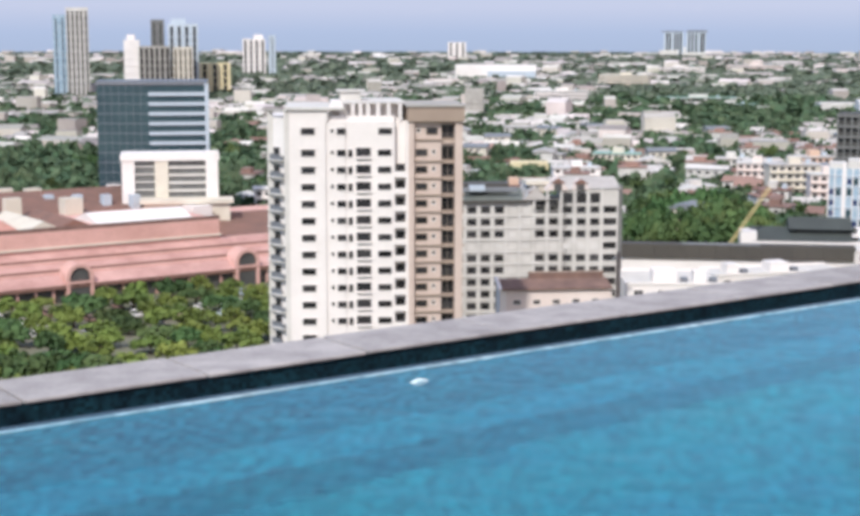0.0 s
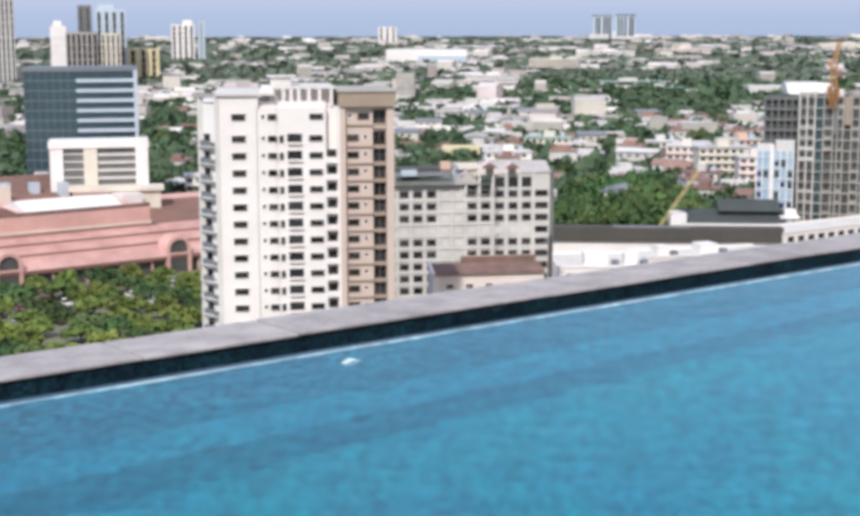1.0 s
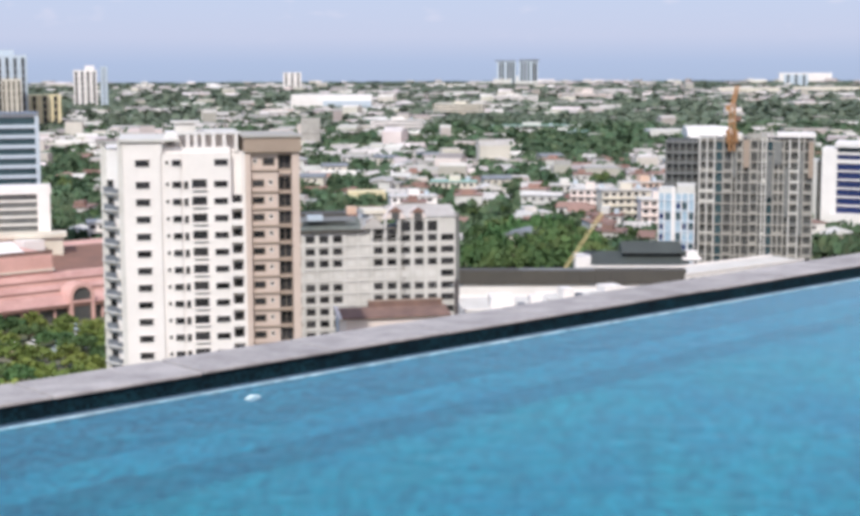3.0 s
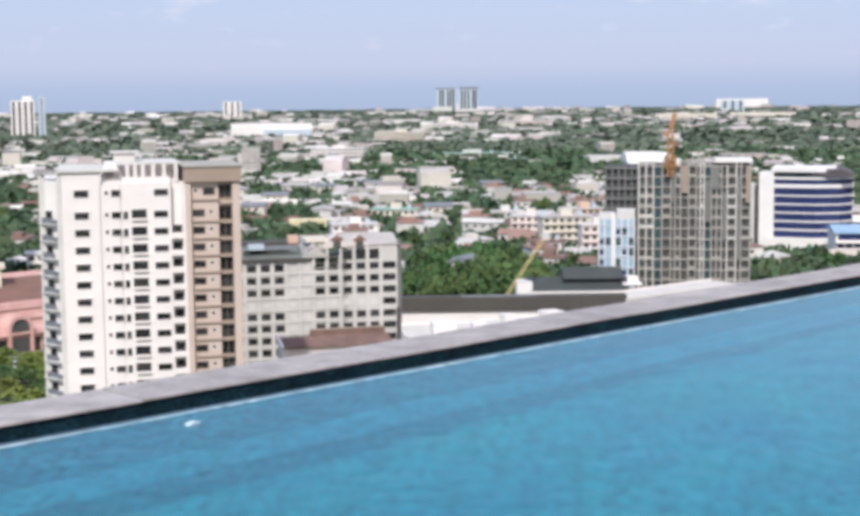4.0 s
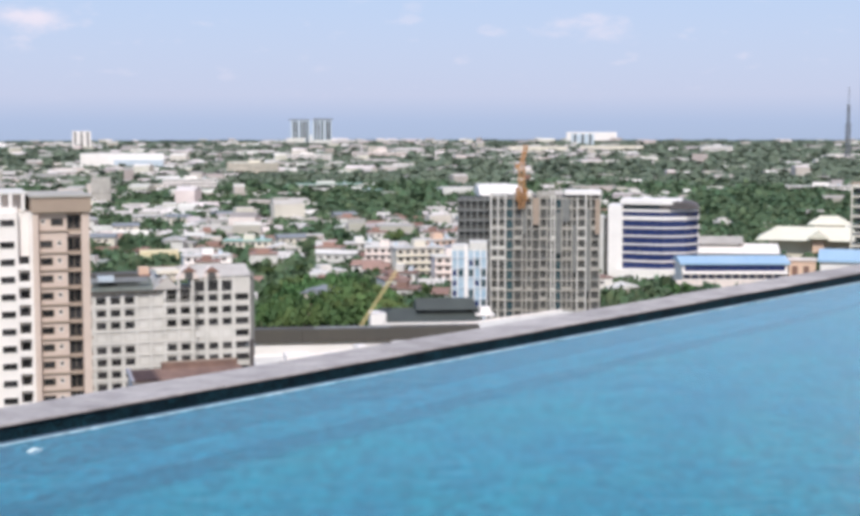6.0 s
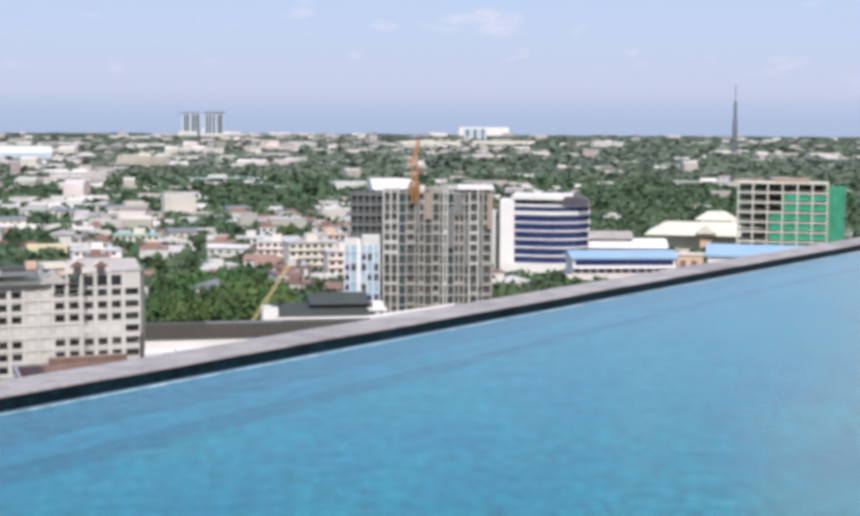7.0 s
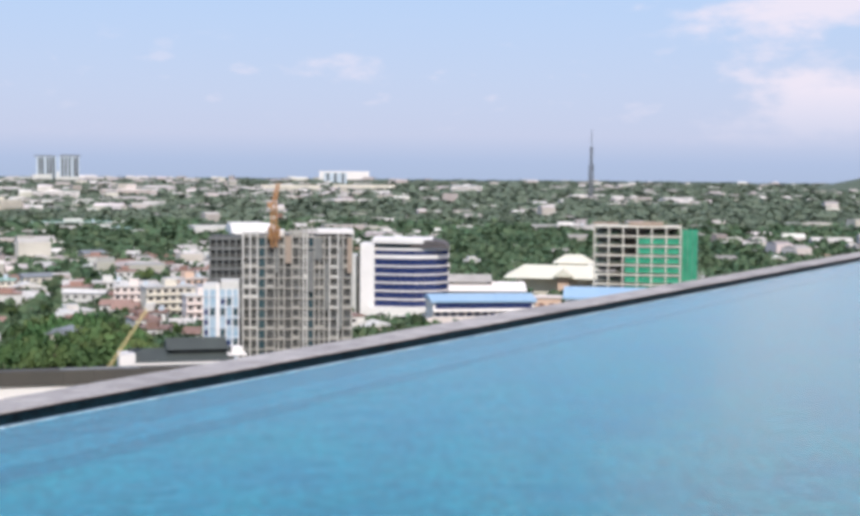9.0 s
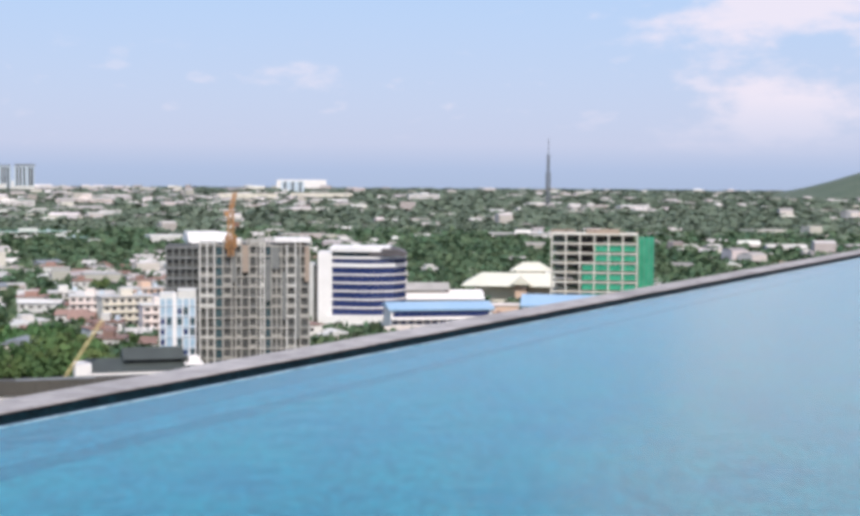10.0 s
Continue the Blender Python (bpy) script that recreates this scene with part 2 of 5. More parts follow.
def gable(x0, x1, y0, y1, z0, z1, along="x", over=0.0):
    """A pitched roof with its ridge along x or y."""
    bm = bmesh.new()
    x0, x1, y0, y1 = x0 - over, x1 + over, y0 - over, y1 + over
    if along == "x":
        m = (y0 + y1) / 2
        p = ((x0, y0, z0), (x1, y0, z0), (x1, y1, z0), (x0, y1, z0), (x0, m, z1), (x1, m, z1))
        faces = ((0, 1, 5, 4), (2, 3, 4, 5), (1, 2, 5), (3, 0, 4), (3, 2, 1, 0))
    else:
        m = (x0 + x1) / 2
        p = ((x0, y0, z0), (x1, y0, z0), (x1, y1, z0), (x0, y1, z0), (m, y0, z1), (m, y1, z1))
        faces = ((0, 1, 4), (1, 2, 5, 4), (2, 3, 5), (3, 0, 4, 5), (3, 2, 1, 0))
    v = [bm.verts.new(q) for q in p]
    for f in faces:
        bm.faces.new([v[i] for i in f])
    return bm


def mesh_of(name, bm, *mats):
    me = bpy.data.meshes.new(name)
    bm.normal_update()
    bm.to_mesh(me)
    bm.free()
    for m in mats:
        me.materials.append(M[m])
    return me


def part(name, bm, mat, parent, label=""):
    ob = new(name, bm if isinstance(bm, bpy.types.Mesh) else mesh_of(name, bm, mat))
    ob.parent = parent
    return tagged(ob, label) if label else ob


def thing(name, m, label, category, group="", kind=""):
    ob = new(name)
    ob.empty_display_size = 1
    ob.matrix_world = m
    return tagged(ob, label, category, group, kind)


def facing(left, right, z=0.0):
    """The pose of a front whose left and right ends stand at two places: x along it, y away behind it. Also its length."""
    dx, dy = right[0] - left[0], right[1] - left[1]
    return pose(left[0], left[1], z, 0, 0, math.degrees(math.atan2(dy, dx))), math.hypot(dx, dy)


def window_mesh(w, h, name="window", pane="glass", frame_mat="white", depth=0.08, mullions=1):
    """A framed window about its centre, its face towards -y: a frame with a sill that steps back to the pane."""
    bm = bmesh.new()
    t = 0.08
    loops = []
    for x, z0, z1, y in ((w / 2 + t, -h / 2 - t * 1.6, h / 2 + t, 0.02), (w / 2 + t, -h / 2 - t * 1.6, h / 2 + t, -depth), (w / 2, -h / 2, h / 2, -depth), (w / 2, -h / 2, h / 2, -0.012)):
        loops.append([bm.verts.new(q) for q in ((-x, y, z0), (x, y, z0), (x, y, z1), (-x, y, z1))])
    for a, b in zip(loops, loops[1:]):
        for i in range(4):
            j = (i + 1) % 4
            bm.faces.new((a[i], a[j], b[j], b[i])).material_index = 1
    # the pane, in leaves with thin bars between them
    n = mullions + 1
    prev = (loops[3][0], loops[3][3])
    for k in range(1, n + 1):
        if k == n:
            nxt = (loops[3][1], loops[3][2])
        else:
            x = -w / 2 + w * k / n
            nxt = (bm.verts.new((x - 0.03, -0.012, -h / 2)), bm.verts.new((x - 0.03, -0.012, h / 2)))
        bm.faces.new((prev[0], nxt[0], nxt[1], prev[1])).material_index = 0
        if k < n:
            far = (bm.verts.new((x + 0.03, -0.012, -h / 2)), bm.verts.new((x + 0.03, -0.012, h / 2)))
            bm.faces.new((nxt[0], far[0], far[1], nxt[1])).material_index = 1
            nxt = far
        prev = nxt
    return mesh_of(name, bm, pane, frame_mat)


def extruded(profile, x0, x1):
    """A solid with one (y, z) profile, counter-clockwise seen from +x, along x."""
    bm = bmesh.new()
    a = [bm.verts.new((x0, y, z)) for y, z in profile]
    b = [bm.verts.new((x1, y, z)) for y, z in profile]
    bm.faces.new(a[::-1])
    bm.faces.new(b)
    for i in range(len(profile)):
        j = (i + 1) % len(profile)
        bm.faces.new((a[i], a[j], b[j], b[i]))
    return bm


def parts(name, sizes, mat, parent, label=""):
    """Several like boxes, each a part of its own."""
    return [part(name, boxes(s), mat, parent, label) for s in sizes]


def put(name, mesh, parent, x, y, z, turn=0.0, label=""):
    ob = new(name, mesh)
    ob.parent = parent
    ob.matrix_basis = pose(x, y, z, 0, 0, turn)
    return tagged(ob, label) if label else ob


# ---- ground ----
def ground_height(x, y):
    r = math.hypot(x, y)
    k = min(max((r - 1200) / 3600, 0.0), 1.0)
    return 9.0 * k * k * (3 - 2 * k)


M["peach"] = material("peach_render", (0.68, 0.48, 0.36), 0.85, (0.52, 0.36, 0.27), 0.15, 0.5, 0.06)
M["hillside"] = material("wooded_hillside", (0.075, 0.105, 0.07), 0.9, (0.11, 0.13, 0.09), 0.02, 0.8, 0.3)
M["yellowwall"] = material("pale_yellow_render", (0.74, 0.64, 0.40), 0.85, (0.6, 0.5, 0.32), 0.15, 0.5, 0.06)
M["pinkwhite"] = material("pale_pink_render", (0.76, 0.66, 0.61), 0.85, (0.64, 0.53, 0.48), 0.2, 0.5, 0.06)
M["mossroof"] = material("dull_green_grey_roof", (0.17, 0.185, 0.165), 0.7, (0.10, 0.11, 0.10), 0.25, 0.7, 0.1)
M["brownroof"] = material("dark_brown_sheet_roof", (0.15, 0.095, 0.08), 0.85, (0.24, 0.15, 0.12), 0.35, 0.9, 0.2)
M["mossdark"] = material("dark_green_grey_roof", (0.065, 0.075, 0.07), 0.7, (0.045, 0.05, 0.05), 0.2, 0.6, 0.1)
M["creamroof"] = material("pale_cream_sheet_roof", (0.74, 0.70, 0.58), 0.7, (0.62, 0.57, 0.46), 0.08, 0.6, 0.06)
M["paleroof"] = material("pale_metal_roof", (0.58, 0.545, 0.51), 0.55, (0.38, 0.34, 0.31), 0.12, 0.8, 0.06, vary=0.3)
M["ground"] = material("ground_scrub_and_paving", (0.11, 0.13, 0.06), 0.95, (0.26, 0.23, 0.19), 0.012, 0.8, 0.2)
bm = bmesh.new()
rings = [0, 60, 120, 200, 300, 450, 650, 900, 1200, 1600, 2100, 2700, 3300, 4000, 4960]
grid = []
for r in rings:
    ring = []
    for k in range(96):
        a = 2 * math.pi * k / 96
        x, y = r * math.sin(a), r * math.cos(a)
        ring.append(bm.verts.new((x, y, ground_height(x, y))))
    grid.append(ring)
for i in range(len(rings) - 1):
    for k in range(96):
        j = (k + 1) % 96
        bm.faces.new((grid[i + 1][k], grid[i][k], grid[i][j], grid[i + 1][j]))
bmesh.ops.remove_doubles(bm, verts=bm.verts, dist=0.01)
ground = new("ground", mesh_of("ground", bm, "ground"))
tagged(ground, "city ground of scrub, yards and paving", "ground", kind="structure")

# ---- rooftop pool ----
ZW, ZC = 63.0, 63.004           # water and coping heights
POOL = pose(0, 8.10, 0, 0, 0, math.degrees(math.atan2(0.9737, 1)))   # x along the far wall, y outward
POOL_W, S0, S1, DEPTH = 12.0, -4.9, 40.0, 1.25
EDGE, LIP, INNER, COPE = -0.05, 0.02, 0.445, 0.88    # water edge, overflow lip, inner and outer edge of the coping beyond the channel


def mosaic(name, colour, second, scale, size, spread, rough=0.45):
    """Small square tiles that differ in tone, over broad drifts of a second colour."""
    m = material(name, colour, rough, second, scale, 1.0, 0.2)
    n, l = m.node_tree.nodes, m.node_tree.links
    b = n["Principled BSDF"]
    before = b.inputs["Base Color"].links[0].from_socket
    co = n.new("ShaderNodeTexCoord")
    tile = n.new("ShaderNodeTexVoronoi")
    tile.distance = "CHEBYCHEV"
    tile.inputs["Scale"].default_value, tile.inputs["Randomness"].default_value = 1 / size, 0.0
    l.new(co.outputs["Object"], tile.inputs["Vector"])
    grey = n.new("ShaderNodeSeparateColor")
    l.new(tile.outputs["Color"], grey.inputs[0])
    tone = n.new("ShaderNodeMapRange")
    tone.inputs["To Min"].default_value, tone.inputs["To Max"].default_value = 1 - spread, 1 + spread
    l.new(grey.outputs[0], tone.inputs["Value"])
    hs = n.new("ShaderNodeHueSaturation")
    l.new(tone.outputs[0], hs.inputs["Value"])
    l.new(before, hs.inputs["Color"])
    l.new(hs.outputs[0], b.inputs["Base Color"])
    return m


M["poolfloor"] = mosaic("turquoise_pool_mosaic", (0.011, 0.176, 0.228), (0.011, 0.140, 0.22), 1.1, 0.04, 0.5)
M["poolwall"] = mosaic("blue_pool_mosaic", (0.012, 0.160, 0.230), (0.011, 0.132, 0.22), 1.6, 0.04, 0.5)
M["trim"] = mosaic("pale_blue_edge_tile", (0.46, 0.58, 0.62), (0.20, 0.36, 0.44), 2.0, 0.05, 0.3)
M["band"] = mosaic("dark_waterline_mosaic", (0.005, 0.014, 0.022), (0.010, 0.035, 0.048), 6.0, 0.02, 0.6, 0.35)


def water_material():
    m = bpy.data.materials.new("pool_water")
    m.use_nodes = True
    n, l = m.node_tree.nodes, m.node_tree.links
    n.remove(n["Principled BSDF"])
    g = n.new("ShaderNodeBsdfGlass")
    g.inputs["Color"].default_value, g.inputs["Roughness"].default_value, g.inputs["IOR"].default_value = (0.86, 0.97, 0.99, 1), 0.03, 1.37
    co = n.new("ShaderNodeNewGeometry")
    mp = n.new("ShaderNodeMapping")
    mp.inputs["Rotation"].default_value = (0, 0, radians(20))
    mp.inputs["Scale"].default_value = (1.0, 1.7, 1.0)
    l.new(co.outputs["Position"], mp.inputs[0])
    last = None
    for scale, dist in ((2.2, 0.004), (7.0, 0.0027), (19.0, 0.0012)):
        t = n.new("ShaderNodeTexNoise")
        t.inputs["Scale"].default_value, t.inputs["Detail"].default_value, t.inputs["Distortion"].default_value = scale, 2, 0.6
        l.new(mp.outputs[0], t.inputs["Vector"])
        bp = n.new("ShaderNodeBump")
        bp.inputs["Distance"].default_value = dist
        l.new(t.outputs["Fac"], bp.inputs["Height"])
        if last:
            l.new(last.outputs[0], bp.inputs["Normal"])
        last = bp
    l.new(last.outputs[0], g.inputs["Normal"])
    l.new(g.outputs[0], n["Material Output"].inputs["Surface"])
    return m


M["water"] = water_material()
pool = thing("swimming_pool", POOL, "long rooftop pool lined with blue mosaic beside grey stone coping", "pool", kind="structure")
part("pool_floor", boxes((S0, S1, -POOL_W, LIP, ZW - DEPTH - 0.2, ZW - DEPTH)), "poolfloor", pool, "turquoise mosaic floor under water")
part("pool_wall", boxes((S0, S1, EDGE, LIP, ZW - DEPTH, ZW - 0.006)), "poolwall", pool, "blue mosaic wall under water")
part("pool_wall", boxes((S0, S1, -POOL_W - 0.3, -POOL_W, ZW - DEPTH, ZW + 0.02)), "poolwall", pool)
part("pool_wall", boxes((S0 - 0.3, S0, -POOL_W - 0.3, COPE, ZW - DEPTH, ZC)), "poolwall", pool)
part("pool_wall", boxes((S1, S1 + 0.3, -POOL_W - 0.3, COPE, ZW - DEPTH, ZC)), "poolwall", pool)
part("bench", boxes((S0, S1, -0.42, EDGE, ZW - DEPTH, ZW - 0.85)), "poolwall", pool, "blue mosaic bench along the foot of the wall")
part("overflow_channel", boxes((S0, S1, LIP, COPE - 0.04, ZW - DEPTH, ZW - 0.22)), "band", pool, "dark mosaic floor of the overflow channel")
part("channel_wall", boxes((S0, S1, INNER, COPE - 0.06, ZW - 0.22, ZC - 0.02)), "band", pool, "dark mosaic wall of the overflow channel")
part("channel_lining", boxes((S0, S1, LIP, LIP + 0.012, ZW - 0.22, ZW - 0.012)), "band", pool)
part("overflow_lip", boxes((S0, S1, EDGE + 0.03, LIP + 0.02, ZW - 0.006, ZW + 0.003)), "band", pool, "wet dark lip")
part("lip_tile", boxes((S0, S1, EDGE, EDGE + 0.03, ZW - 0.006, ZW + 0.005)), "trim", pool, "pale tile edge at the overflow lip")
bm = bmesh.new()
bm.faces.new([bm.verts.new(p) for p in ((S0, -POOL_W, ZW), (S1, -POOL_W, ZW), (S1, EDGE, ZW), (S0, EDGE, ZW))])
water = new("water", mesh_of("water", bm, "water"))
water.matrix_world = POOL
water.visible_shadow = False
tagged(water, "rippled clear blue water filling the rooftop pool", "water", kind="structure")

# the building that carries the pool, and the deck on which one stands
tower_base = thing("pool_building", POOL, "plain pale walls of the building under the pool", "building", kind="structure")
part("wall", boxes((S0 - 12, S1 + 3, -POOL_W - 8, COPE - 0.05, 0, ZW - DEPTH - 0.2)), "offwhite", tower_base)
part("upper_wall", boxes((S0 - 12, S0 - 0.3, -POOL_W - 8, COPE - 0.05, ZW - DEPTH - 0.2, ZC - 0.06)), "offwhite", tower_base)
part("upper_wall", boxes((S1 + 0.3, S1 + 3, -POOL_W - 8, COPE - 0.05, ZW - DEPTH - 0.2, ZC - 0.06)), "offwhite", tower_base)
part("upper_wall", boxes((S0 - 0.3, S1 + 0.3, -POOL_W - 8, -POOL_W - 0.3, ZW - DEPTH - 0.2, ZC - 0.06)), "offwhite", tower_base)
deck = thing("pool_deck", POOL, "pale stone deck beside the pool", "deck", kind="structure")
part("paving", boxes((S0 - 12, S0 - 0.3, -POOL_W - 8, COPE - 0.05, ZC - 0.06, ZC - 0.004)), "deck", deck)
part("paving", boxes((S0 - 0.3, S1 + 3, -POOL_W - 8, -POOL_W - 0.3, ZC - 0.06, ZC - 0.004)), "deck", deck)


# ---- foliage ----
def crown_mesh(name, seed, clumps, r, h, mat, leaves=26):
    """A crown of many small leaf sprays in clumps about the ends of limbs, with gaps."""
    rng = np.random.default_rng(seed)
    verts, faces = [], []
    for _ in range(clumps):
        a, u = rng.uniform(0, 2 * np.pi), rng.uniform(0, 1)
        rr = r * np.sqrt(rng.uniform(0.05, 1))
        zc = h * (0.35 + 0.65 * u) * (1 - 0.5 * (rr / r) ** 2)
        c = np.array([rr * np.cos(a), rr * np.sin(a), zc])
        cr = r * rng.uniform(0.22, 0.42)
        for _ in range(leaves):
            d = rng.normal(size=3)
            d /= np.linalg.norm(d)
            p = c + d * cr * rng.uniform(0.55, 1.0) * np.array([1, 1, 0.7])
            n = d + rng.normal(size=3) * 0.5 + np.array([0, 0, 0.5])
            n /= np.linalg.norm(n)
            s = np.cross(n, [0.3, 0.2, 1])
            s /= np.linalg.norm(s) + 1e-9
            q = np.cross(n, s)
            w = cr * rng.uniform(0.22, 0.42)
            k = len(verts)
            verts += [p - s * w - q * w * 0.6, p + s * w * 0.9 - q * w, p + s * w + q * w * 0.7, p - s * w * 0.7 + q * w]
            faces.append((k, k + 1, k + 2, k + 3))
    me = bpy.data.meshes.new(name)
    me.from_pydata([tuple(v) for v in verts], [], faces)
    me.materials.append(M[mat])
    return me


# ---- white apartment tower ----
def apartment_tower():
    m, _ = facing((-65.6, 244.4), (-33.3, 252.2))
    t = thing("apartment_tower", m, "white high-rise apartment block with a tan wing and rows of windows", "building")
    rows = [48.5, 44.85] + [44.85 - 2.9 * k for k in range(1, 15)]
    top = 50.2
    part("wall", prism([(3.6, 0), (9.9, 0), (9.9, 0.35), (13.2, 0.35), (13.2, 0.6), (18.2, 0.6), (18.2, 0.5), (21.6, 0.5), (21.6, 1.9), (23.5, 1.9), (23.5, 0.2), (24.0, 0.2), (24.0, 20), (3.6, 20)], 0, top), "white", t)
    part("wall", prism([(0.2, 4.2), (3.6, 0.9), (3.6, 20), (0.2, 20)], 0, top + 0.6), "white", t)
    part("wing", prism([(24.0, -0.3), (24.9, -0.3), (24.9, 0.5), (29.6, 0.5), (29.6, 1.3), (31.9, 1.3), (31.9, -0.1), (33.2, -0.1), (33.2, 18), (24.0, 18)], 0, top), "brown", t, "tan rendered wing")
    part("fascia", boxes((23.8, 33.5, -0.7, 18.4, top, top + 2.5)), "taupe", t, "taupe roof fascia")
    part("cornice", boxes((23.5, 33.8, -1.0, 18.7, top + 2.5, top + 2.75)), "concrete", t)
    parts("roof_slab", ((3.2, 12.9, -0.5, 20.3, top + 2.0, top + 2.4), (12.9, 23.5, 2.5, 20.3, top + 2.9, top + 3.2)), "offwhite", t)
    parts("parapet", ((3.6, 10.2, 0.05, 0.35, top, top + 2.0), (3.6, 3.9, 0.35, 19, top, top + 2.0), (10.2, 21.6, 1.2, 1.45, top, top + 0.9)), "white", t)
    for x in (10.6, 12.4, 14.3, 15.6, 16.9, 18.6, 20.4, 22.4):
        part("roof_column", boxes((x, x + 0.55, 1.6, 2.3, top, top + 2.9)), "white", t)
    part("penthouse", boxes((11.0, 23.0, 5.0, 17.0, top, top + 3.1)), "white", t)
    parts("roof_tank_room", ((12.6, 16.2, 9.0, 13.5, top + 3.2, top + 4.7), (12.0, 17.0, 8.5, 14.0, top + 4.7, top + 4.95)), "offwhite", t)
    parts("corner_pier", ((0.0, 1.0, 3.4, 4.6, 0, top + 1.9), (2.9, 3.7, -0.1, 1.0, 0, top + 2.3)), "offwhite", t)
    part("corner_canopy", prism([(-0.6, 4.0), (3.4, -0.4), (3.6, 6), (-0.6, 6)], top + 1.6, top + 1.9), "concrete", t)
    big, mid, small = window_mesh(2.3, 1.1, mullions=0), window_mesh(1.5, 1.1, mullions=0), window_mesh(0.5, 0.6, mullions=0)
    narrow, wide, brownw = window_mesh(0.7, 1.3, mullions=0), window_mesh(2.5, 1.5, mullions=0), window_mesh(2.1, 2.2, frame_mat="taupe", mullions=1)
    tan = window_mesh(1.9, 1.1, frame_mat="taupe", mullions=0)
    bal = mesh_of("balcony", extruded([(-0.9, -0.08), (0.6, -0.08), (0.6, 0.08), (-0.8, 0.08), (-0.8, 0.95), (-0.9, 0.95)], 0, 2.2), "white")
    ledge = mesh_of("ledge", boxes((-1.25, 1.25, -0.55, 0, -0.95, -0.75)), "white")
    led = mesh_of("ledge", boxes((0, 9.2, -0.35, 0.0, -0.12, 0.12)), "taupe")
    cbal = mesh_of("balcony", prism([(-0.2, 3.9), (0.9, 1.6), (2.4, 0.2), (3.4, 0.3), (0.6, 4.2)], -0.07, 0.07), "offwhite")
    rail = mesh_of("railing", extruded([(-0.03, 0), (0.03, 0), (0.03, 0.9), (0.06, 0.98), (-0.06, 0.98), (-0.03, 0.9)], 0, 3.05), "steel")
    door = window_mesh(1.5, 2.0, mullions=0)
    acu = mesh_of("aircon_unit", boxes((-0.45, 0.45, -0.2, 0.2, 0, 0.7)), "steel")
    hood = mesh_of("window_hood", boxes((-1.35, 1.35, -0.25, 0.0, 0.68, 0.76)), "white")
    for k, z in enumerate(rows):
        if z < 1.5:
            continue
        w = put("window", big, t, 6.9, 0, z)
        put("hood", hood, w, 0, 0, 0)
        put("window", small, t, 11.0, 0.35, z + 0.1)
        put("window", mid, t, 12.55, 0.35, z)
        put("window", big if k == 0 else wide, t, 20.0 if k == 0 else 16.3, 0.5 if k == 0 else 0.6, z + (0.1 if k else 0))
        if k:
            put("window", narrow, t, 14.1, 0.6, z - 0.1)
            put("window", big, t, 19.9, 0.5, z)
            put("ledge", ledge, t, 16.3, 0.6, z)
        if k > 1:
            put("balcony_door", door, t, 22.7, 1.9, z - 0.1)
            put("balcony", bal, t, 21.45, 1.3, z - 1.25)
        put("window", tan, t, 26.2 if k else 28.0, 0.5, z)
        put("window", small, t, 28.3 if k else 25.7, 0.5, z + 0.15)
        put("window", brownw, t, 30.75, 1.3, z - 0.1)
        put("ledge", led, t, 24.4, 0.5, z - 1.45)
        if k:
            c = put("balcony", cbal, t, 0, 0, z - 1.3)
            put("railing", rail, c, 0.1, 3.7, 0.05, -47)
            if k % 3:
                put("aircon_unit", acu, c, 2.5, 0.75, 0.07, -45)
            put("balcony_door", door, t, 1.6, 2.75, z - 0.15, -44)
    return t


apartment_tower()


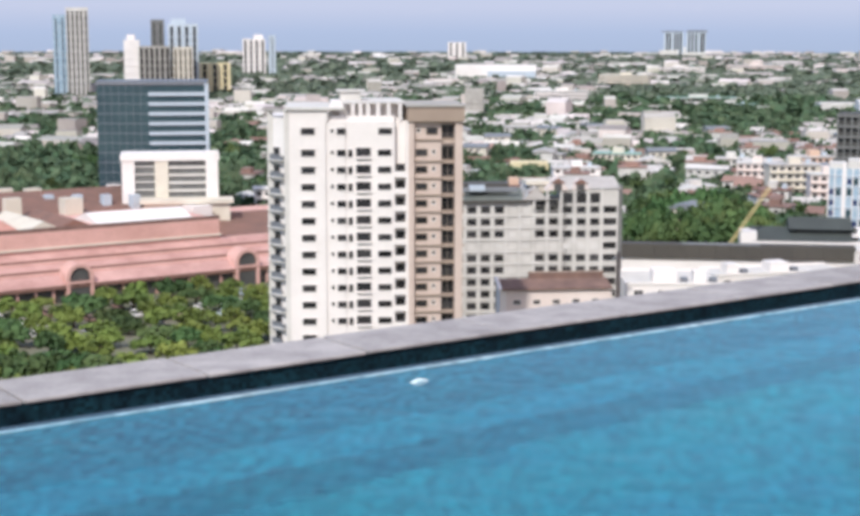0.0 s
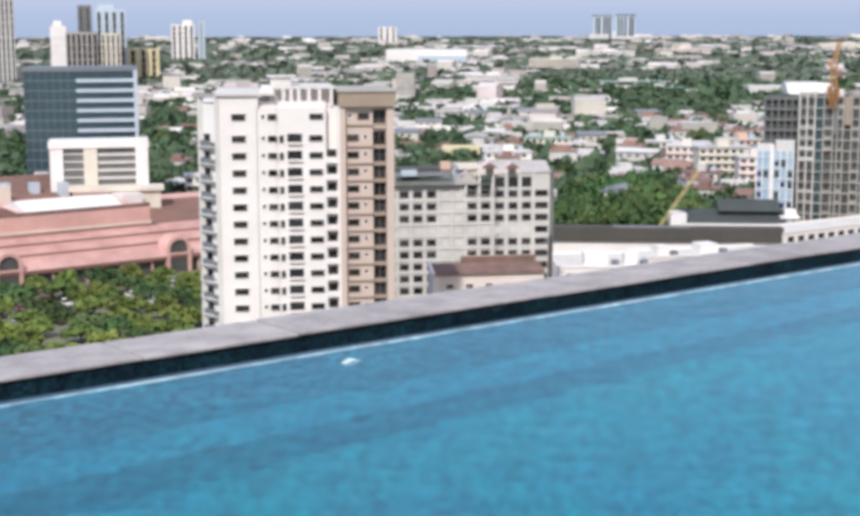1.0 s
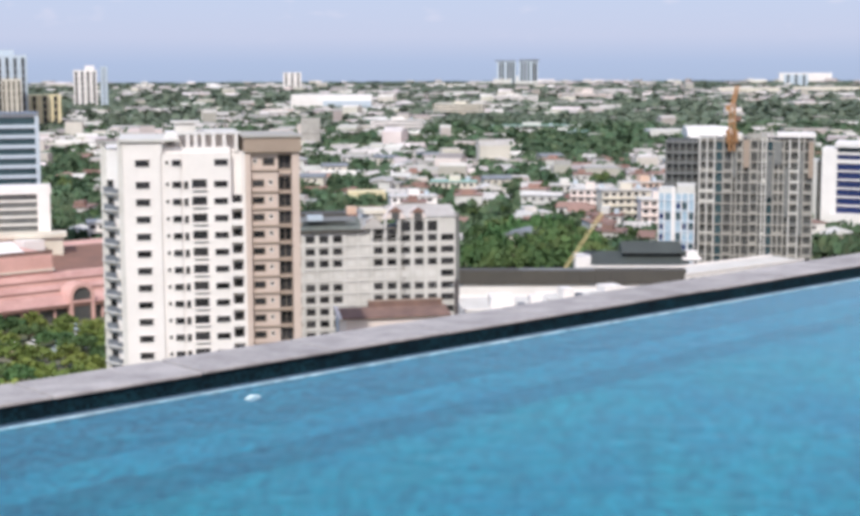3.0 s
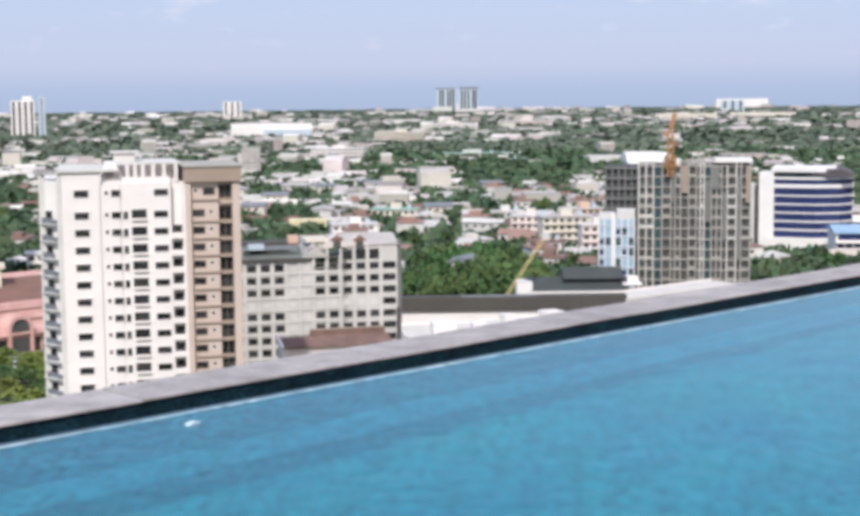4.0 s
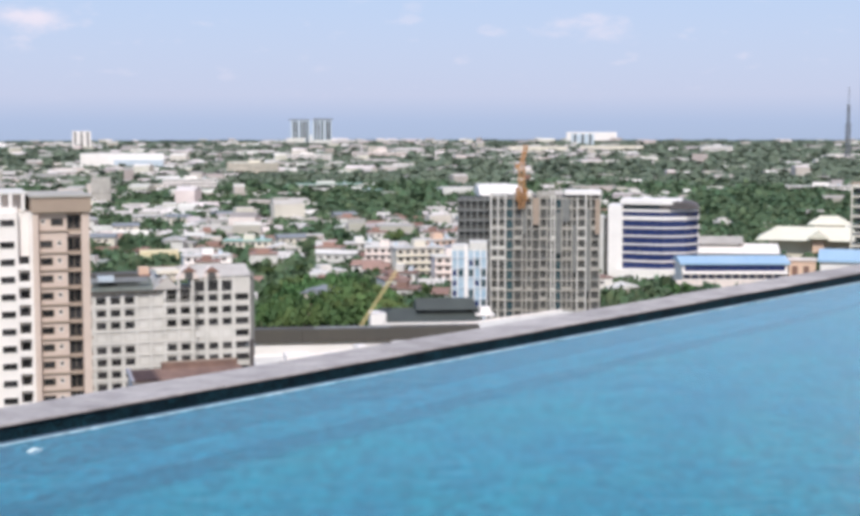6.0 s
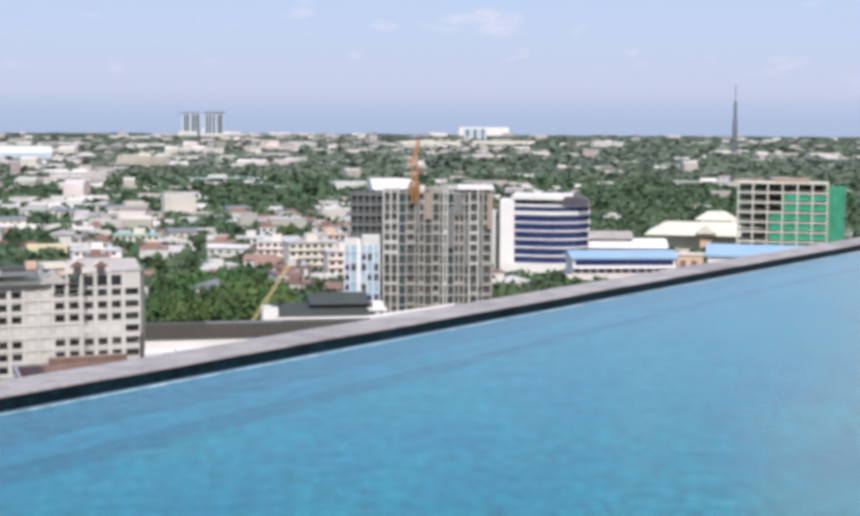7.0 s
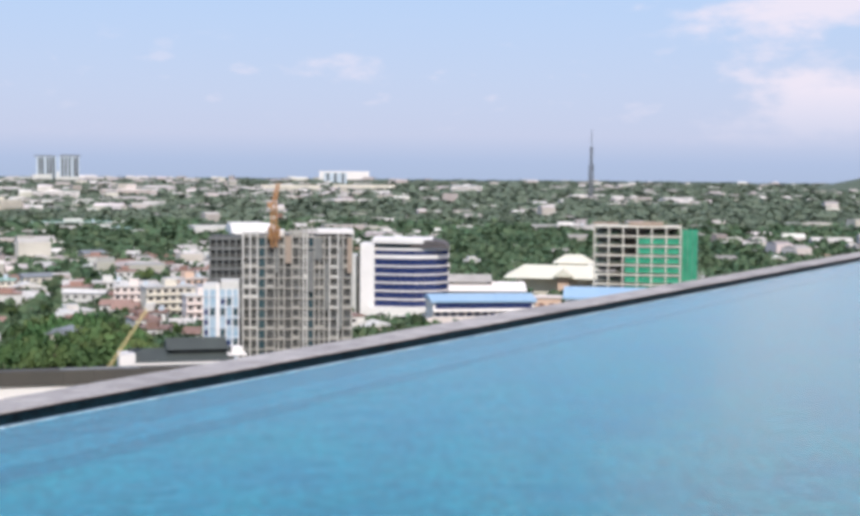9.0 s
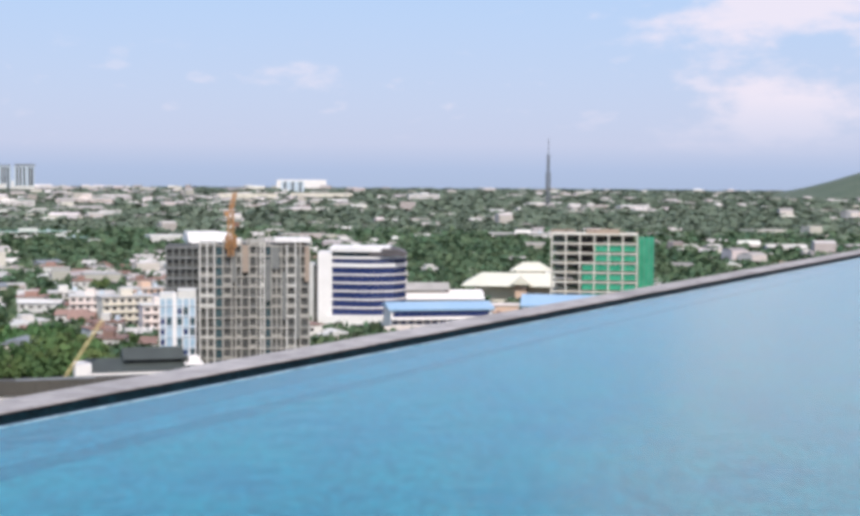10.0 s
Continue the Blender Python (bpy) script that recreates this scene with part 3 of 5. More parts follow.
# ---- hotel behind it ----
def hotel():
    m, length = facing((-49.6, 325.4), (-9.1, 335.4), 8.4)
    m, length = m @ Matrix.Scale(0.87, 4), length / 0.87
    t = thing("hotel", m, "long weathered white hotel block with small square windows and gabled roof", "building")
    L, base = length, -9.65
    # walls greyer than the piers, with the recess shade painted into the tone
    part("wall", boxes((0, 34.6, 0, 15, base, 22.6)), "hotelwall", t)
    part("wall", boxes((34.6, L, -0.6, 15, base, 25.8)), "hotelwall", t)
    # the shade on the end wall is put into its dark colour
    part("wall", boxes((L, L + 1.2, 0.2, 15, base, 26.4)), "darkconc", t, "end wall painted dark grey for its shade")
    part("roof", gable(0, 23.5, -0.9, 15.5, 22.6, 25.4, "x"), "mossroof", t, "dull green-grey metal roof")
    part("eave", boxes((0, 24, -1.1, -0.2, 22.3, 22.9)), "darkroof", t, "dark roof edge")
    part("plant_room", boxes((8.5, 20, 3, 11, 25.2, 26.8)), "darkroof", t)
    part("roof", gable(23.2, 29.4, -1.2, 15.5, 23.0, 26.4, "y", 0.2), "paleroof", t)
    part("roof_tank", boxes((9.5, 13.5, 0.8, 3.0, 25.2, 26.6)), "alu", t, "pale roof tank")
    part("roof", gable(30.5, L + 0.4, -1.0, 15.5, 25.8, 28.2, "x"), "paleroof", t, "pale metal roof")
    part("gable_wall", gable(29.0, 35.0, -1.15, 4, 25.4, 29.0, "y"), "pinkwhite", t)
    for x, h in ((26.3, 24.0), (32.0, 26.4), (37.9, 26.2)):
        part("gable_window", prism([(x - 1.0, -1.32), (x + 1.0, -1.32), (x + 1.0, -1.1), (x - 1.0, -1.1)], h - 1.0, h + 0.9), "void", t, "dark attic window")
        part("gable_trim", gable(x - 2.2, x + 2.2, -1.36, -1.2, h + 0.8, h + 2.2, "y"), "rust", t, "brown gable trim")
    part("gable_wall", gable(35.4, 40.4, -1.1, 4, 25.6, 28.2, "y"), "pinkwhite", t)
    win, wide = window_mesh(2.35, 1.75, frame_mat="offwhite", mullions=0), window_mesh(3.4, 1.7, frame_mat="offwhite", mullions=0)
    blind = window_mesh(1.9, 1.4, pane="offwhite", frame_mat="offwhite", mullions=0)
    pier = mesh_of("pier", boxes((-0.3, 0.3, -0.4, 0.1, base, 22.2)), "offwhite")
    band = mesh_of("floor_band", boxes((0, L, -0.3, 0.0, -0.2, 0.2)), "offwhite")
    n = 12
    step = (L - 5.6) / n
    for r in range(10):
        z = 20.4 - 3.12 * r
        for k in range(n):
            x = 1.2 + step * (k + 0.5)
            shut = k in (5, 6) or r == 3
            put("window", blind if shut else win, t, x, -0.62 if x > 34.6 else -0.02, z)
        put("window", wide, t, L - 2.2, -0.62, z)
        put("floor_band", band, t, 0, 0, z - 1.5)
    for k in range(n + 1):
        x = 1.2 + step * k
        put("pier", pier, t, x, -0.5 if x > 34.6 else 0.0, 0)
    top_win = window_mesh(2.6, 2.7, frame_mat="offwhite", mullions=0)
    for k in range(7, n):
        put("window", top_win, t, 1.2 + step * (k + 0.5), -0.62 if k > 8 else -0.02, 23.4 if k > 8 else 21.6)
    tall_pier = mesh_of("pier", boxes((-0.3, 0.3, -1.0, -0.5, 20.5, 26.0)), "offwhite")
    for k in range(7, n + 1):
        put("pier", tall_pier, t, 1.2 + step * k, 0, 0)
    part("roof_sheet", boxes((24.5, 33.5, 3, 12, 26.5, 27.4)), "cream", t)
    part("roof_rail", boxes((3, 22, 1.0, 1.3, 25.0, 26.2)), "greyroof", t)
    return t


hotel()


def annex():
    m, length = facing((-31.0, 292.3), (-9.0, 298.4), 8.4)
    m, length = m @ Matrix.Scale(0.87, 4), length / 0.87
    t = thing("annex_building", m, "low building with pale pink walls and a rusty brown roof", "building")
    part("wall", boxes((1.5, length, 0, 5.8, -9.65, 6.7)), "pinkwhite", t)
    part("gable_wall", prism([(0, 0), (1.5, 0), (1.5, 5.8), (0, 5.8)], -9.65, 6.7), "white", t)
    part("roof", extruded([(-0.7, 6.7), (6, 6.7), (6, 8.5), (-0.7, 7.1)], 0.3, length), "brownroof", t, "dark rusty brown sheet roof")
    bm = bmesh.new()
    beam(bm, (0, -1.0, 6.9), (0, 6.2, 8.7), 0.36)
    part("verge", bm, "white", t, "white verge board")
    part("back_wall", boxes((length * 0.3, length - 0.6, 6.05, 7.2, -9.65, 9.7)), "brownroof", t, "brown screen wall")
    part("coping_strip", boxes((length * 0.3, length - 0.6, 6.0, 7.25, 9.7, 9.9)), "taupe", t)
    win = window_mesh(1.6, 1.0)
    for k in range(5):
        for z in (3.9, 0.1, -3.7):
            put("window", win, t, 4.0 + 4.6 * k, -0.02, z)
    return t


annex()
mast_pole = thing("utility_pole", pose(-7.9, 303.0, 0), "tall dark grey utility pole beside the hotel", "pole")
bm = bmesh.new()
bmesh.ops.create_cone(bm, cap_ends=True, segments=10, radius1=0.55, radius2=0.45, depth=21.0, matrix=Matrix.Translation((0, 0, 10.5)))
part("shaft", bm, "slate", mast_pole)
part("cross_arm", boxes((-1.3, 1.3, -0.12, 0.12, 19.6, 19.9)), "steel", mast_pole)


# ---- tower under construction ----
def unfinished_tower():
    m, length = facing((63.2, 466.5), (97.4, 460.5))
    t = thing("unfinished_tower", m, "grey concrete high-rise under construction with many open bays", "building")
    L = length
    # solid boxes whose dark colour holds the shade of the open bays
    part("core", boxes((0.6, L - 0.6, 1.2, 20, 0, 41.5)), "void", t, "solid core painted dark as a shaded interior")
    part("side_block", boxes((-10.6, 0.0, 6, 20, 0, 41.0)), "void", t, "unfinished side block, its shaded open bays painted dark")
    slab = mesh_of("slab", boxes((0, L, 0.35, 20.5, -0.2, 0.2)), "concrete")
    side = mesh_of("slab", boxes((-10.9, 0, 4.7, 20, -0.35, 0.35)), "darkconc")
    for k in range(13):
        put("slab", slab, t, 0, 0, 41.2 - 3.25 * k)
        put("slab", side, t, 0, 0, 40.4 - 3.25 * k)
    for k in range(6):
        part("side_column", boxes((-10.7 + 2.05 * k, -10.2 + 2.05 * k, 4.8, 5.6, 0, 41.0)), "darkconc", t)
    # the flat fronts of each bay, with tall recesses between them
    bays = ((0.0, 5.0, "offwhite"), (7.2, 10.4, "concrete"), (11.2, 13.4, "concrete"), (15.4, 18.2, "concrete"), (19.0, 20.6, "offwhite"), (22.4, 26.0, "concrete"), (27.2, 30.4, "offwhite"), (31.4, L, "concrete"))
    rng = random.Random(5)
    # void panes carry the shade of unglazed openings in their colour
    win = window_mesh(1.15, 1.9, pane="void", frame_mat="darkconc", mullions=0)
    for a, b, mat in bays:
        n = max(2, int((b - a) / 1.75) + 1)
        for k in range(n):
            x = a + (b - a - 0.5) * k / (n - 1)
            part("pier", boxes((x, x + 0.42, -0.6, 1.4, 0, 41.6 + rng.choice((0.0, 0.6, 1.6)))), mat, t)
        for r in range(12):
            z = 39.6 - 3.25 * r
            if rng.random() < 0.86:
                part("infill", boxes((a + 0.4, b - 0.4, 0.2, 0.5, z - 1.4, z - rng.choice((0.5, 0.8, 0.8)))), rng.choice((mat, "concrete", "darkconc")), t)
            for k in range(n - 1):
                if rng.random() < 0.4:
                    put("window", win, t, a + (b - a) * (k + 0.5) / (n - 1), 0.6, z + 0.1)
    # the void strips have the shade of their recess put into the colour
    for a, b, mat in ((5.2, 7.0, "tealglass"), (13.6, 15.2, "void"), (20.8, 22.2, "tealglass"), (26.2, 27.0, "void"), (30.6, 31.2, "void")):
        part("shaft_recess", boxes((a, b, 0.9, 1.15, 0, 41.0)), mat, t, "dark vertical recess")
    parts("roof_slab", ((23.5, L + 0.3, -0.8, 16, 42.4, 43.4), (8.5, 13.0, 1, 15, 41.6, 43.0)), "white", t, "pale top slab")
    parts("roof_slab", ((0, 5.4, 0, 14, 41.6, 42.1), (16, 20.8, 0.5, 12, 41.6, 42.6)), "concrete", t)
    for x in (14.6, 16.6, 18.4, 20.0, 21.6):
        part("upper_column", boxes((x, x + 0.45, 1.0, 1.5, 41, 43.4 + rng.random() * 2.2)), "concrete", t)
    part("upper_beam", boxes((14.6, 20.4, 1.0, 1.5, 43.0, 43.4)), "concrete", t)
    # scaffold sheets in dark colours that hold the shade on the scaffolding
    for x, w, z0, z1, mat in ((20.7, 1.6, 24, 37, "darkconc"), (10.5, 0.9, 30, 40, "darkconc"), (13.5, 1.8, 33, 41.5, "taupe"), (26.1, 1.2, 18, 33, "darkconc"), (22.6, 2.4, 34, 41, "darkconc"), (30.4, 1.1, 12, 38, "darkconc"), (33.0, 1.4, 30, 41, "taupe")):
        part("scaffold_sheet", boxes((x, x + w, -1.0, -0.92, z0, z1)), mat, t, "scaffold sheeting painted dark for its shade")
    return t


unfinished_tower()


def lattice(bm, a, b, w, n, r):
    """A square lattice boom from a to b."""
    a, b = Vector(a), Vector(b)
    turn = (b - a).to_track_quat("Z", "Y").to_matrix()
    c = [turn @ Vector(p) for p in ((-w, -w, 0), (w, -w, 0), (w, w, 0), (-w, w, 0))]
    for q in c:
        beam(bm, a + q, b + q, r)
    for k in range(n):
        p0, p1 = a.lerp(b, k / n), a.lerp(b, (k + 1) / n)
        for i in range(4):
            j = (i + 1) % 4
            beam(bm, p0 + c[i], p1 + c[j], r * 0.7)
            beam(bm, p1 + c[i], p1 + c[j], r * 0.7)


def tower_crane():
    t = thing("tower_crane", pose(72.6, 463.0, 0), "orange lattice tower crane rising from the unfinished tower", "crane")
    bm = bmesh.new()
    lattice(bm, (0, 0, 38), (0, 0, 52), 0.8, 7, 0.15)
    part("mast", bm, "orange", t)
    bm = bmesh.new()
    lattice(bm, (0, 0, 52), (2.6, 8, 57.5), 0.5, 5, 0.11)
    part("jib", bm, "orange", t)
    part("cab", boxes((-2.0, -0.7, -0.8, 0.8, 50.6, 52.2)), "orange", t)
    part("counterweight", boxes((0.9, 2.6, -0.8, 0.8, 47.4, 48.8)), "rust", t)
    bm = bmesh.new()
    lattice(bm, (0, 0, 40.5), (0, 0, 44.5), 1.5, 3, 0.14)
    part("climbing_frame", bm, "orange", t)


tower_crane()


def blue_glass_block():
    m, length = facing((48.6, 446.6), (59.4, 445.2))
    t = thing("glass_block", m, "pale blue glazed block with white top walls", "building")
    L = length
    part("wall", boxes((0, L, 0.25, 12, 0, 26.4)), "paleglass", t, "pale blue glazing")
    part("roof_wall", boxes((0.2, L * 0.42, 0.6, 12, 26.4, 27.8)), "offwhite", t)
    part("roof_wall", boxes((L * 0.5, L, 0.4, 12, 26.4, 28.8)), "offwhite", t)
    part("stair_wall", boxes((L * 0.36, L * 0.47, -0.5, 3, 0, 28.2)), "white", t, "white stair wall")
    for x in (0.0, 1.7, L * 0.62, L * 0.8, L - 0.35):
        part("pilaster", boxes((x, x + 0.35, -0.25, 0.3, 0, 26.6)), "white", t)
    pane = window_mesh(1.5, 2.2, pane="tealglass", frame_mat="alu", mullions=0)
    deep = window_mesh(1.3, 1.6, pane="blueglass", frame_mat="alu", mullions=0)
    rng = random.Random(6)
    for r in range(8):
        part("floor_band", boxes((0, L, -0.05, 0.3, 24.2 - 3.1 * r, 24.6 - 3.1 * r)), "alu", t)
        for x in (1.0, 2.9, L * 0.55, L * 0.71, L * 0.9):
            if rng.random() < 0.55:
                put("window", rng.choice((pane, deep)), t, x, 0.22, 22.7 - 3.1 * r)


blue_glass_block()


# ---- blue striped office ----
def blue_office():
    m, length = facing((130.8, 604.5), (136.8, 602.8))
    t = thing("office_block", m, "white office tower with blue ribbon windows and a curved roof", "building")
    part("stair_wall", boxes((0, 5.9, 0, 20, 0, 31.0)), "white", t, "blank white stair wall")
    part("wall", prism([(5.9, 1.6), (15.0, -0.6), (22.5, -1.4), (31.5, 1.8), (36.5, 8.0), (36.5, 24), (5.9, 24)], 0, 29.6), "blueglass", t, "blue glass")
    for k in range(9):
        z = 1.0 + 3.45 * k
        part("spandrel", prism([(5.8, 1.0), (15.0, -1.2), (22.6, -2.1), (31.9, 1.3), (37.0, 7.8), (37.0, 24.2), (5.8, 24.2)], z, z + (0.6 if k < 7 else 1.5 if k == 7 else 0.9)), "white", t)
    part("roof", prism([(4.8, 0.0), (15.0, -2.2), (22.6, -3.0), (30.0, -0.6), (30.0, 24.6), (4.8, 24.6)], 31.6, 33.2), "white", t, "white roof band")
    part("top_recess", prism([(6.2, 2.6), (22.0, 0.2), (29.0, 2.4), (29.0, 22), (6.2, 22)], 29.6, 31.6), "tealglass", t, "recessed top floor")
    arc = [(28.8 - 8.2 * math.cos(math.pi * k / 10), 29.8 + 3.2 * math.sin(math.pi * k / 10)) for k in range(11)]
    bm = bmesh.new()
    rows = [[bm.verts.new((x, y, z)) for x, z in arc] for y in (-1.8, 22.0)]
    bm.faces.new(rows[0][::-1])
    bm.faces.new(rows[1])
    for k in range(11):
        j = (k + 1) % 11
        bm.faces.new((rows[0][k], rows[0][j], rows[1][j], rows[1][k]))
    bmesh.ops.recalc_face_normals(bm, faces=bm.faces)
    part("curved_roof", bm, "slate", t, "dark curved roof")
    part("side_slab", boxes((-5.5, -2.2, 6, 20, 0, 26.0)), "offwhite", t, "white wall slab")
    # solid fill between the walls, the shade of the gap in its colour
    part("side_recess", boxes((-2.2, 0, 8, 20, 0, 25.0)), "void", t)
    part("podium", boxes((4, 40, -6, 0, 0, 5.2)), "white", t)


blue_office()


def blue_shed(left, right, depth, eave, ridge, windows):
    m, length = facing(left, right)
    t = thing("shed", m, "long low shed with a light blue metal roof and white walls", "building", "blue-roofed sheds")
    part("wall", boxes((0, length, 0, depth, 0, eave)), "white", t)
    part("roof", gable(0, length, 0, depth, eave, ridge, "x", 1.0), "blueroof", t, "light blue ribbed metal roof")
    part("fascia", boxes((-1.0, length + 1.0, -1.15, -1.0, eave - 0.7, eave + 0.15)), "blueroof", t, "blue roof edge")
    seam = mesh_of("seam", extruded([(-1.0, eave + 0.02), (depth / 2, ridge + 0.02), (depth / 2, ridge + 0.14), (-1.0, eave + 0.14)], 0, 0.12), "blueroof")
    for k in range(int(length / 4)):
        put("seam", seam, t, 2 + 4 * k, 0, 0)
    if windows:
        part("ribbon_band", boxes((1, length - 1, -0.12, 0, eave - 3.2, eave - 0.9)), "blueglass", t, "blue ribbon glazing")
        win = window_mesh(2.2, 1.2, pane="blueglass", mullions=0)
        for k in range(int(length / 3.2)):
            put("window", win, t, 1.9 + 3.2 * k, -0.02, eave - 5.4)
        part("canopy", boxes((0, length, -2.4, 0, eave - 4.2, eave - 3.9)), "white", t)
        part("yard_wall", boxes((-4, length + 6, -7.5, -7, 0, 4.6)), "pinkwhite", t, "pale pink yard wall")
    return t


blue_shed((152.0, 566.0), (193.0, 562.4), 17, 10.6, 12.7, True)
blue_shed((206.0, 562.0), (254.0, 542.0), 24, 11.6, 15.0, False)


def white_roofs():
    """Two low halls with stepped pale roofs between the office and the blue sheds."""
    m, length = facing((171.0, 622.0), (206.0, 615.0))
    t = thing("hall", m, "low hall with stepped white metal roofs", "building")
    part("wall", boxes((0, length, 0, 18, 0, 9.5)), "offwhite", t)
    part("roof", gable(0, length, 0, 18, 9.5, 13.0, "x", 1.5), "white", t, "white metal roof")
    part("upper_roof", gable(4, length * 0.6, 5, 16, 13.2, 16.0, "x", 1.0), "paleroof", t)
    part("upper_wall", boxes((5, length * 0.6 - 1, 6, 15, 11.5, 13.2)), "offwhite", t)
    m, length = facing((196.5, 571.0), (206.5, 568.0))
    t = thing("gate_house", m, "small peach gate house between blue sheds", "building")
    part("wall", boxes((0, length, 0, 8, 0, 10.6)), "peach", t)
    part("roof", boxes((-0.6, length + 0.6, -0.6, 8.6, 10.6, 11.1)), "pinkwhite", t)
    parts("door", ((1.2, 3.4, -0.08, 0, 0, 8.5), (5.6, 7.8, -0.08, 0, 0, 8.5)), "rust", t)


white_roofs()


def green_block():
    m, length = facing((230.9, 595.1), (264.4, 581.1))
    t = thing("netted_block", m, "concrete frame under construction hung with green safety net", "building")
    L = length
    part("core", boxes((L * 0.3, L * 0.6, 8, 16, 0, 38)), "void", t, "dark lift core")
    parts("back_wall", [(1, L - 1, 16.8, 17.2, 38.4 - 4.1 * k - 3.2, 38.4 - 4.1 * k - 0.6) for k in range(9)], "darkconc", t, "unfinished back wall")
    slab = mesh_of("slab", boxes((-0.4, L + 0.4, 0, 18, -0.26, 0.26)), "cream")
    for k in range(10):
        put("slab", slab, t, 0, 0, 38.6 - 4.1 * k)
    col = mesh_of("column", boxes((-0.27, 0.27, -0.1, 0.7, 0, 39.2)), "cream")
    back = mesh_of("column", boxes((-0.35, 0.35, 0, 0.7, 0, 38.6)), "concrete")
    for k in range(7):
        put("column", col, t, L * k / 6, 0, 0)
        put("column", back, t, L * k / 6, 8.5, 0)
    parts("roof_beam", ((-0.5, L * 0.28, 1, 1.6, 39.6, 40.6), (L * 0.4, L * 0.8, 4, 5, 38.9, 40.8)), "taupe", t)
    for k in range(7):
        x = L * k / 6
        part("starter_bars", boxes((x - 0.1, x + 0.1, 0.2, 0.4, 39.2, 40.6 + 0.5 * (k % 3))), "rust", t)
    for k in range(8):
        z = 33.0 - 4.1 * k
        part("net", boxes((L * (0.36 if k > 1 else 0.5), L - 0.5, 0.9, 0.98, z - 1.7, z + 1.7 - (0.5 if k % 3 == 1 else 0.0))), "net", t, "green safety net")
    part("net", boxes((L + 0.5, L + 0.6, 0.6, 17.5, 0, 38.6)), "net", t, "green safety net round the end bay")
    part("net", boxes((L + 0.6, L + 7.5, 9.0, 9.1, 0, 37.4)), "net", t, "green safety net round the end bay")
    for k in range(4):
        x = L + 1.0 + 2.1 * k
        part("scaffold_pole", boxes((x, x + 0.16, 6.0, 6.16, 0, 38.0)), "steel", t)


green_block()


def peach_house():
    m, length = facing((218.0, 668.0), (258.0, 652.0))
    t = thing("hall", m, "cream hall with broad pale hipped roofs", "building")
    part("wall", boxes((2, length - 2, 2, 20, 0, 11.5)), "cream", t)
    part("porch", boxes((length * 0.5, length * 0.62, -4, 2, 0, 12.6)), "peach", t)

    def hip(x0, x1, y0, y1, z0, z1, inset):
        bm = bmesh.new()
        ym = (y0 + y1) / 2
        v = [bm.verts.new(q) for q in ((x0, y0, z0), (x1, y0, z0), (x1, y1, z0), (x0, y1, z0), (x0 + inset, ym, z1), (x1 - inset, ym, z1))]
        for f in ((0, 1, 5, 4), (1, 2, 5), (2, 3, 4, 5), (3, 0, 4), (3, 2, 1, 0)):
            bm.faces.new([v[i] for i in f])
        return bm

    part("roof", hip(-4, length + 3, -5, 24, 11.5, 17.0, 9), "creamroof", t, "pale cream sheet roof")
    part("porch_roof", gable(length * 0.46, length * 0.66, -7, 6, 12.6, 16.2, "y", 0.5), "creamroof", t)
    part("upper_wall", boxes((21, length - 8, 24.5, 34, 0, 17.0)), "cream", t)
    part("upper_roof", hip(18, length - 5, 22, 38, 17.0, 21.0, 6), "creamroof", t)


peach_house()


def radio_mast():
    t = thing("radio_mast", pose(894, 2333, ground_height(894, 2333)), "tall thin grey lattice radio mast", "mast")
    bm = bmesh.new()
    lattice(bm, (0, 0, 0), (0, 0, 62), 2.6, 12, 0.5)
    lattice(bm, (0, 0, 62), (0, 0, 92), 1.4, 8, 0.4)
    part("lattice", bm, "steel", t)
    part("antenna", boxes((-0.5, 0.5, -0.5, 0.5, 92, 120)), "steel", t)


radio_mast()


# ---- dark glass office and the white block before it ----
def glass_office():
    t = thing("glass_office", pose(-175.5, 449.0, 0, 0, 0, 17), "dark teal glass office block with pale sun-shading fins", "building")
    part("wall", prism([(0, 3.0), (16.0, 0.0), (34.5, 0.4), (34.5, 22), (0, 22)], 0, 49.0), "tealglass", t, "dark teal curtain wall")
    part("roof_edge", prism([(-0.3, 2.7), (16.0, -0.4), (34.9, 0.0), (34.9, 22.4), (-0.3, 22.4)], 49.0, 50.2), "steel", t)
    fin = mesh_of("fin", boxes((16.2, 34.3, -0.5, 0.35, -0.55, 0.55)), "alu")
    for k in range(12):
        put("fin", fin, t, 0, 0, 46.2 - 3.1 * k)
    part("corner_strip", boxes((33.8, 35.0, -0.6, 0.6, 0, 49.4)), "alu", t)
    rib = mesh_of("mullion", boxes((-0.06, 0.06, -0.12, 0.05, 0, 49)), "steel")
    for k in range(1, 7):
        put("mullion", rib, t, 16.0 * k / 7, 3.0 - 3.0 * k / 7, 0)
    slab = mesh_of("floor_line", prism([(-0.05, 2.95), (16.0, -0.06), (16.0, 1.0), (0.5, 3.9)], -0.12, 0.12), "steel")
    for k in range(14):
        put("floor_line", slab, t, 0, 0, 46.2 - 3.1 * k)


glass_office()


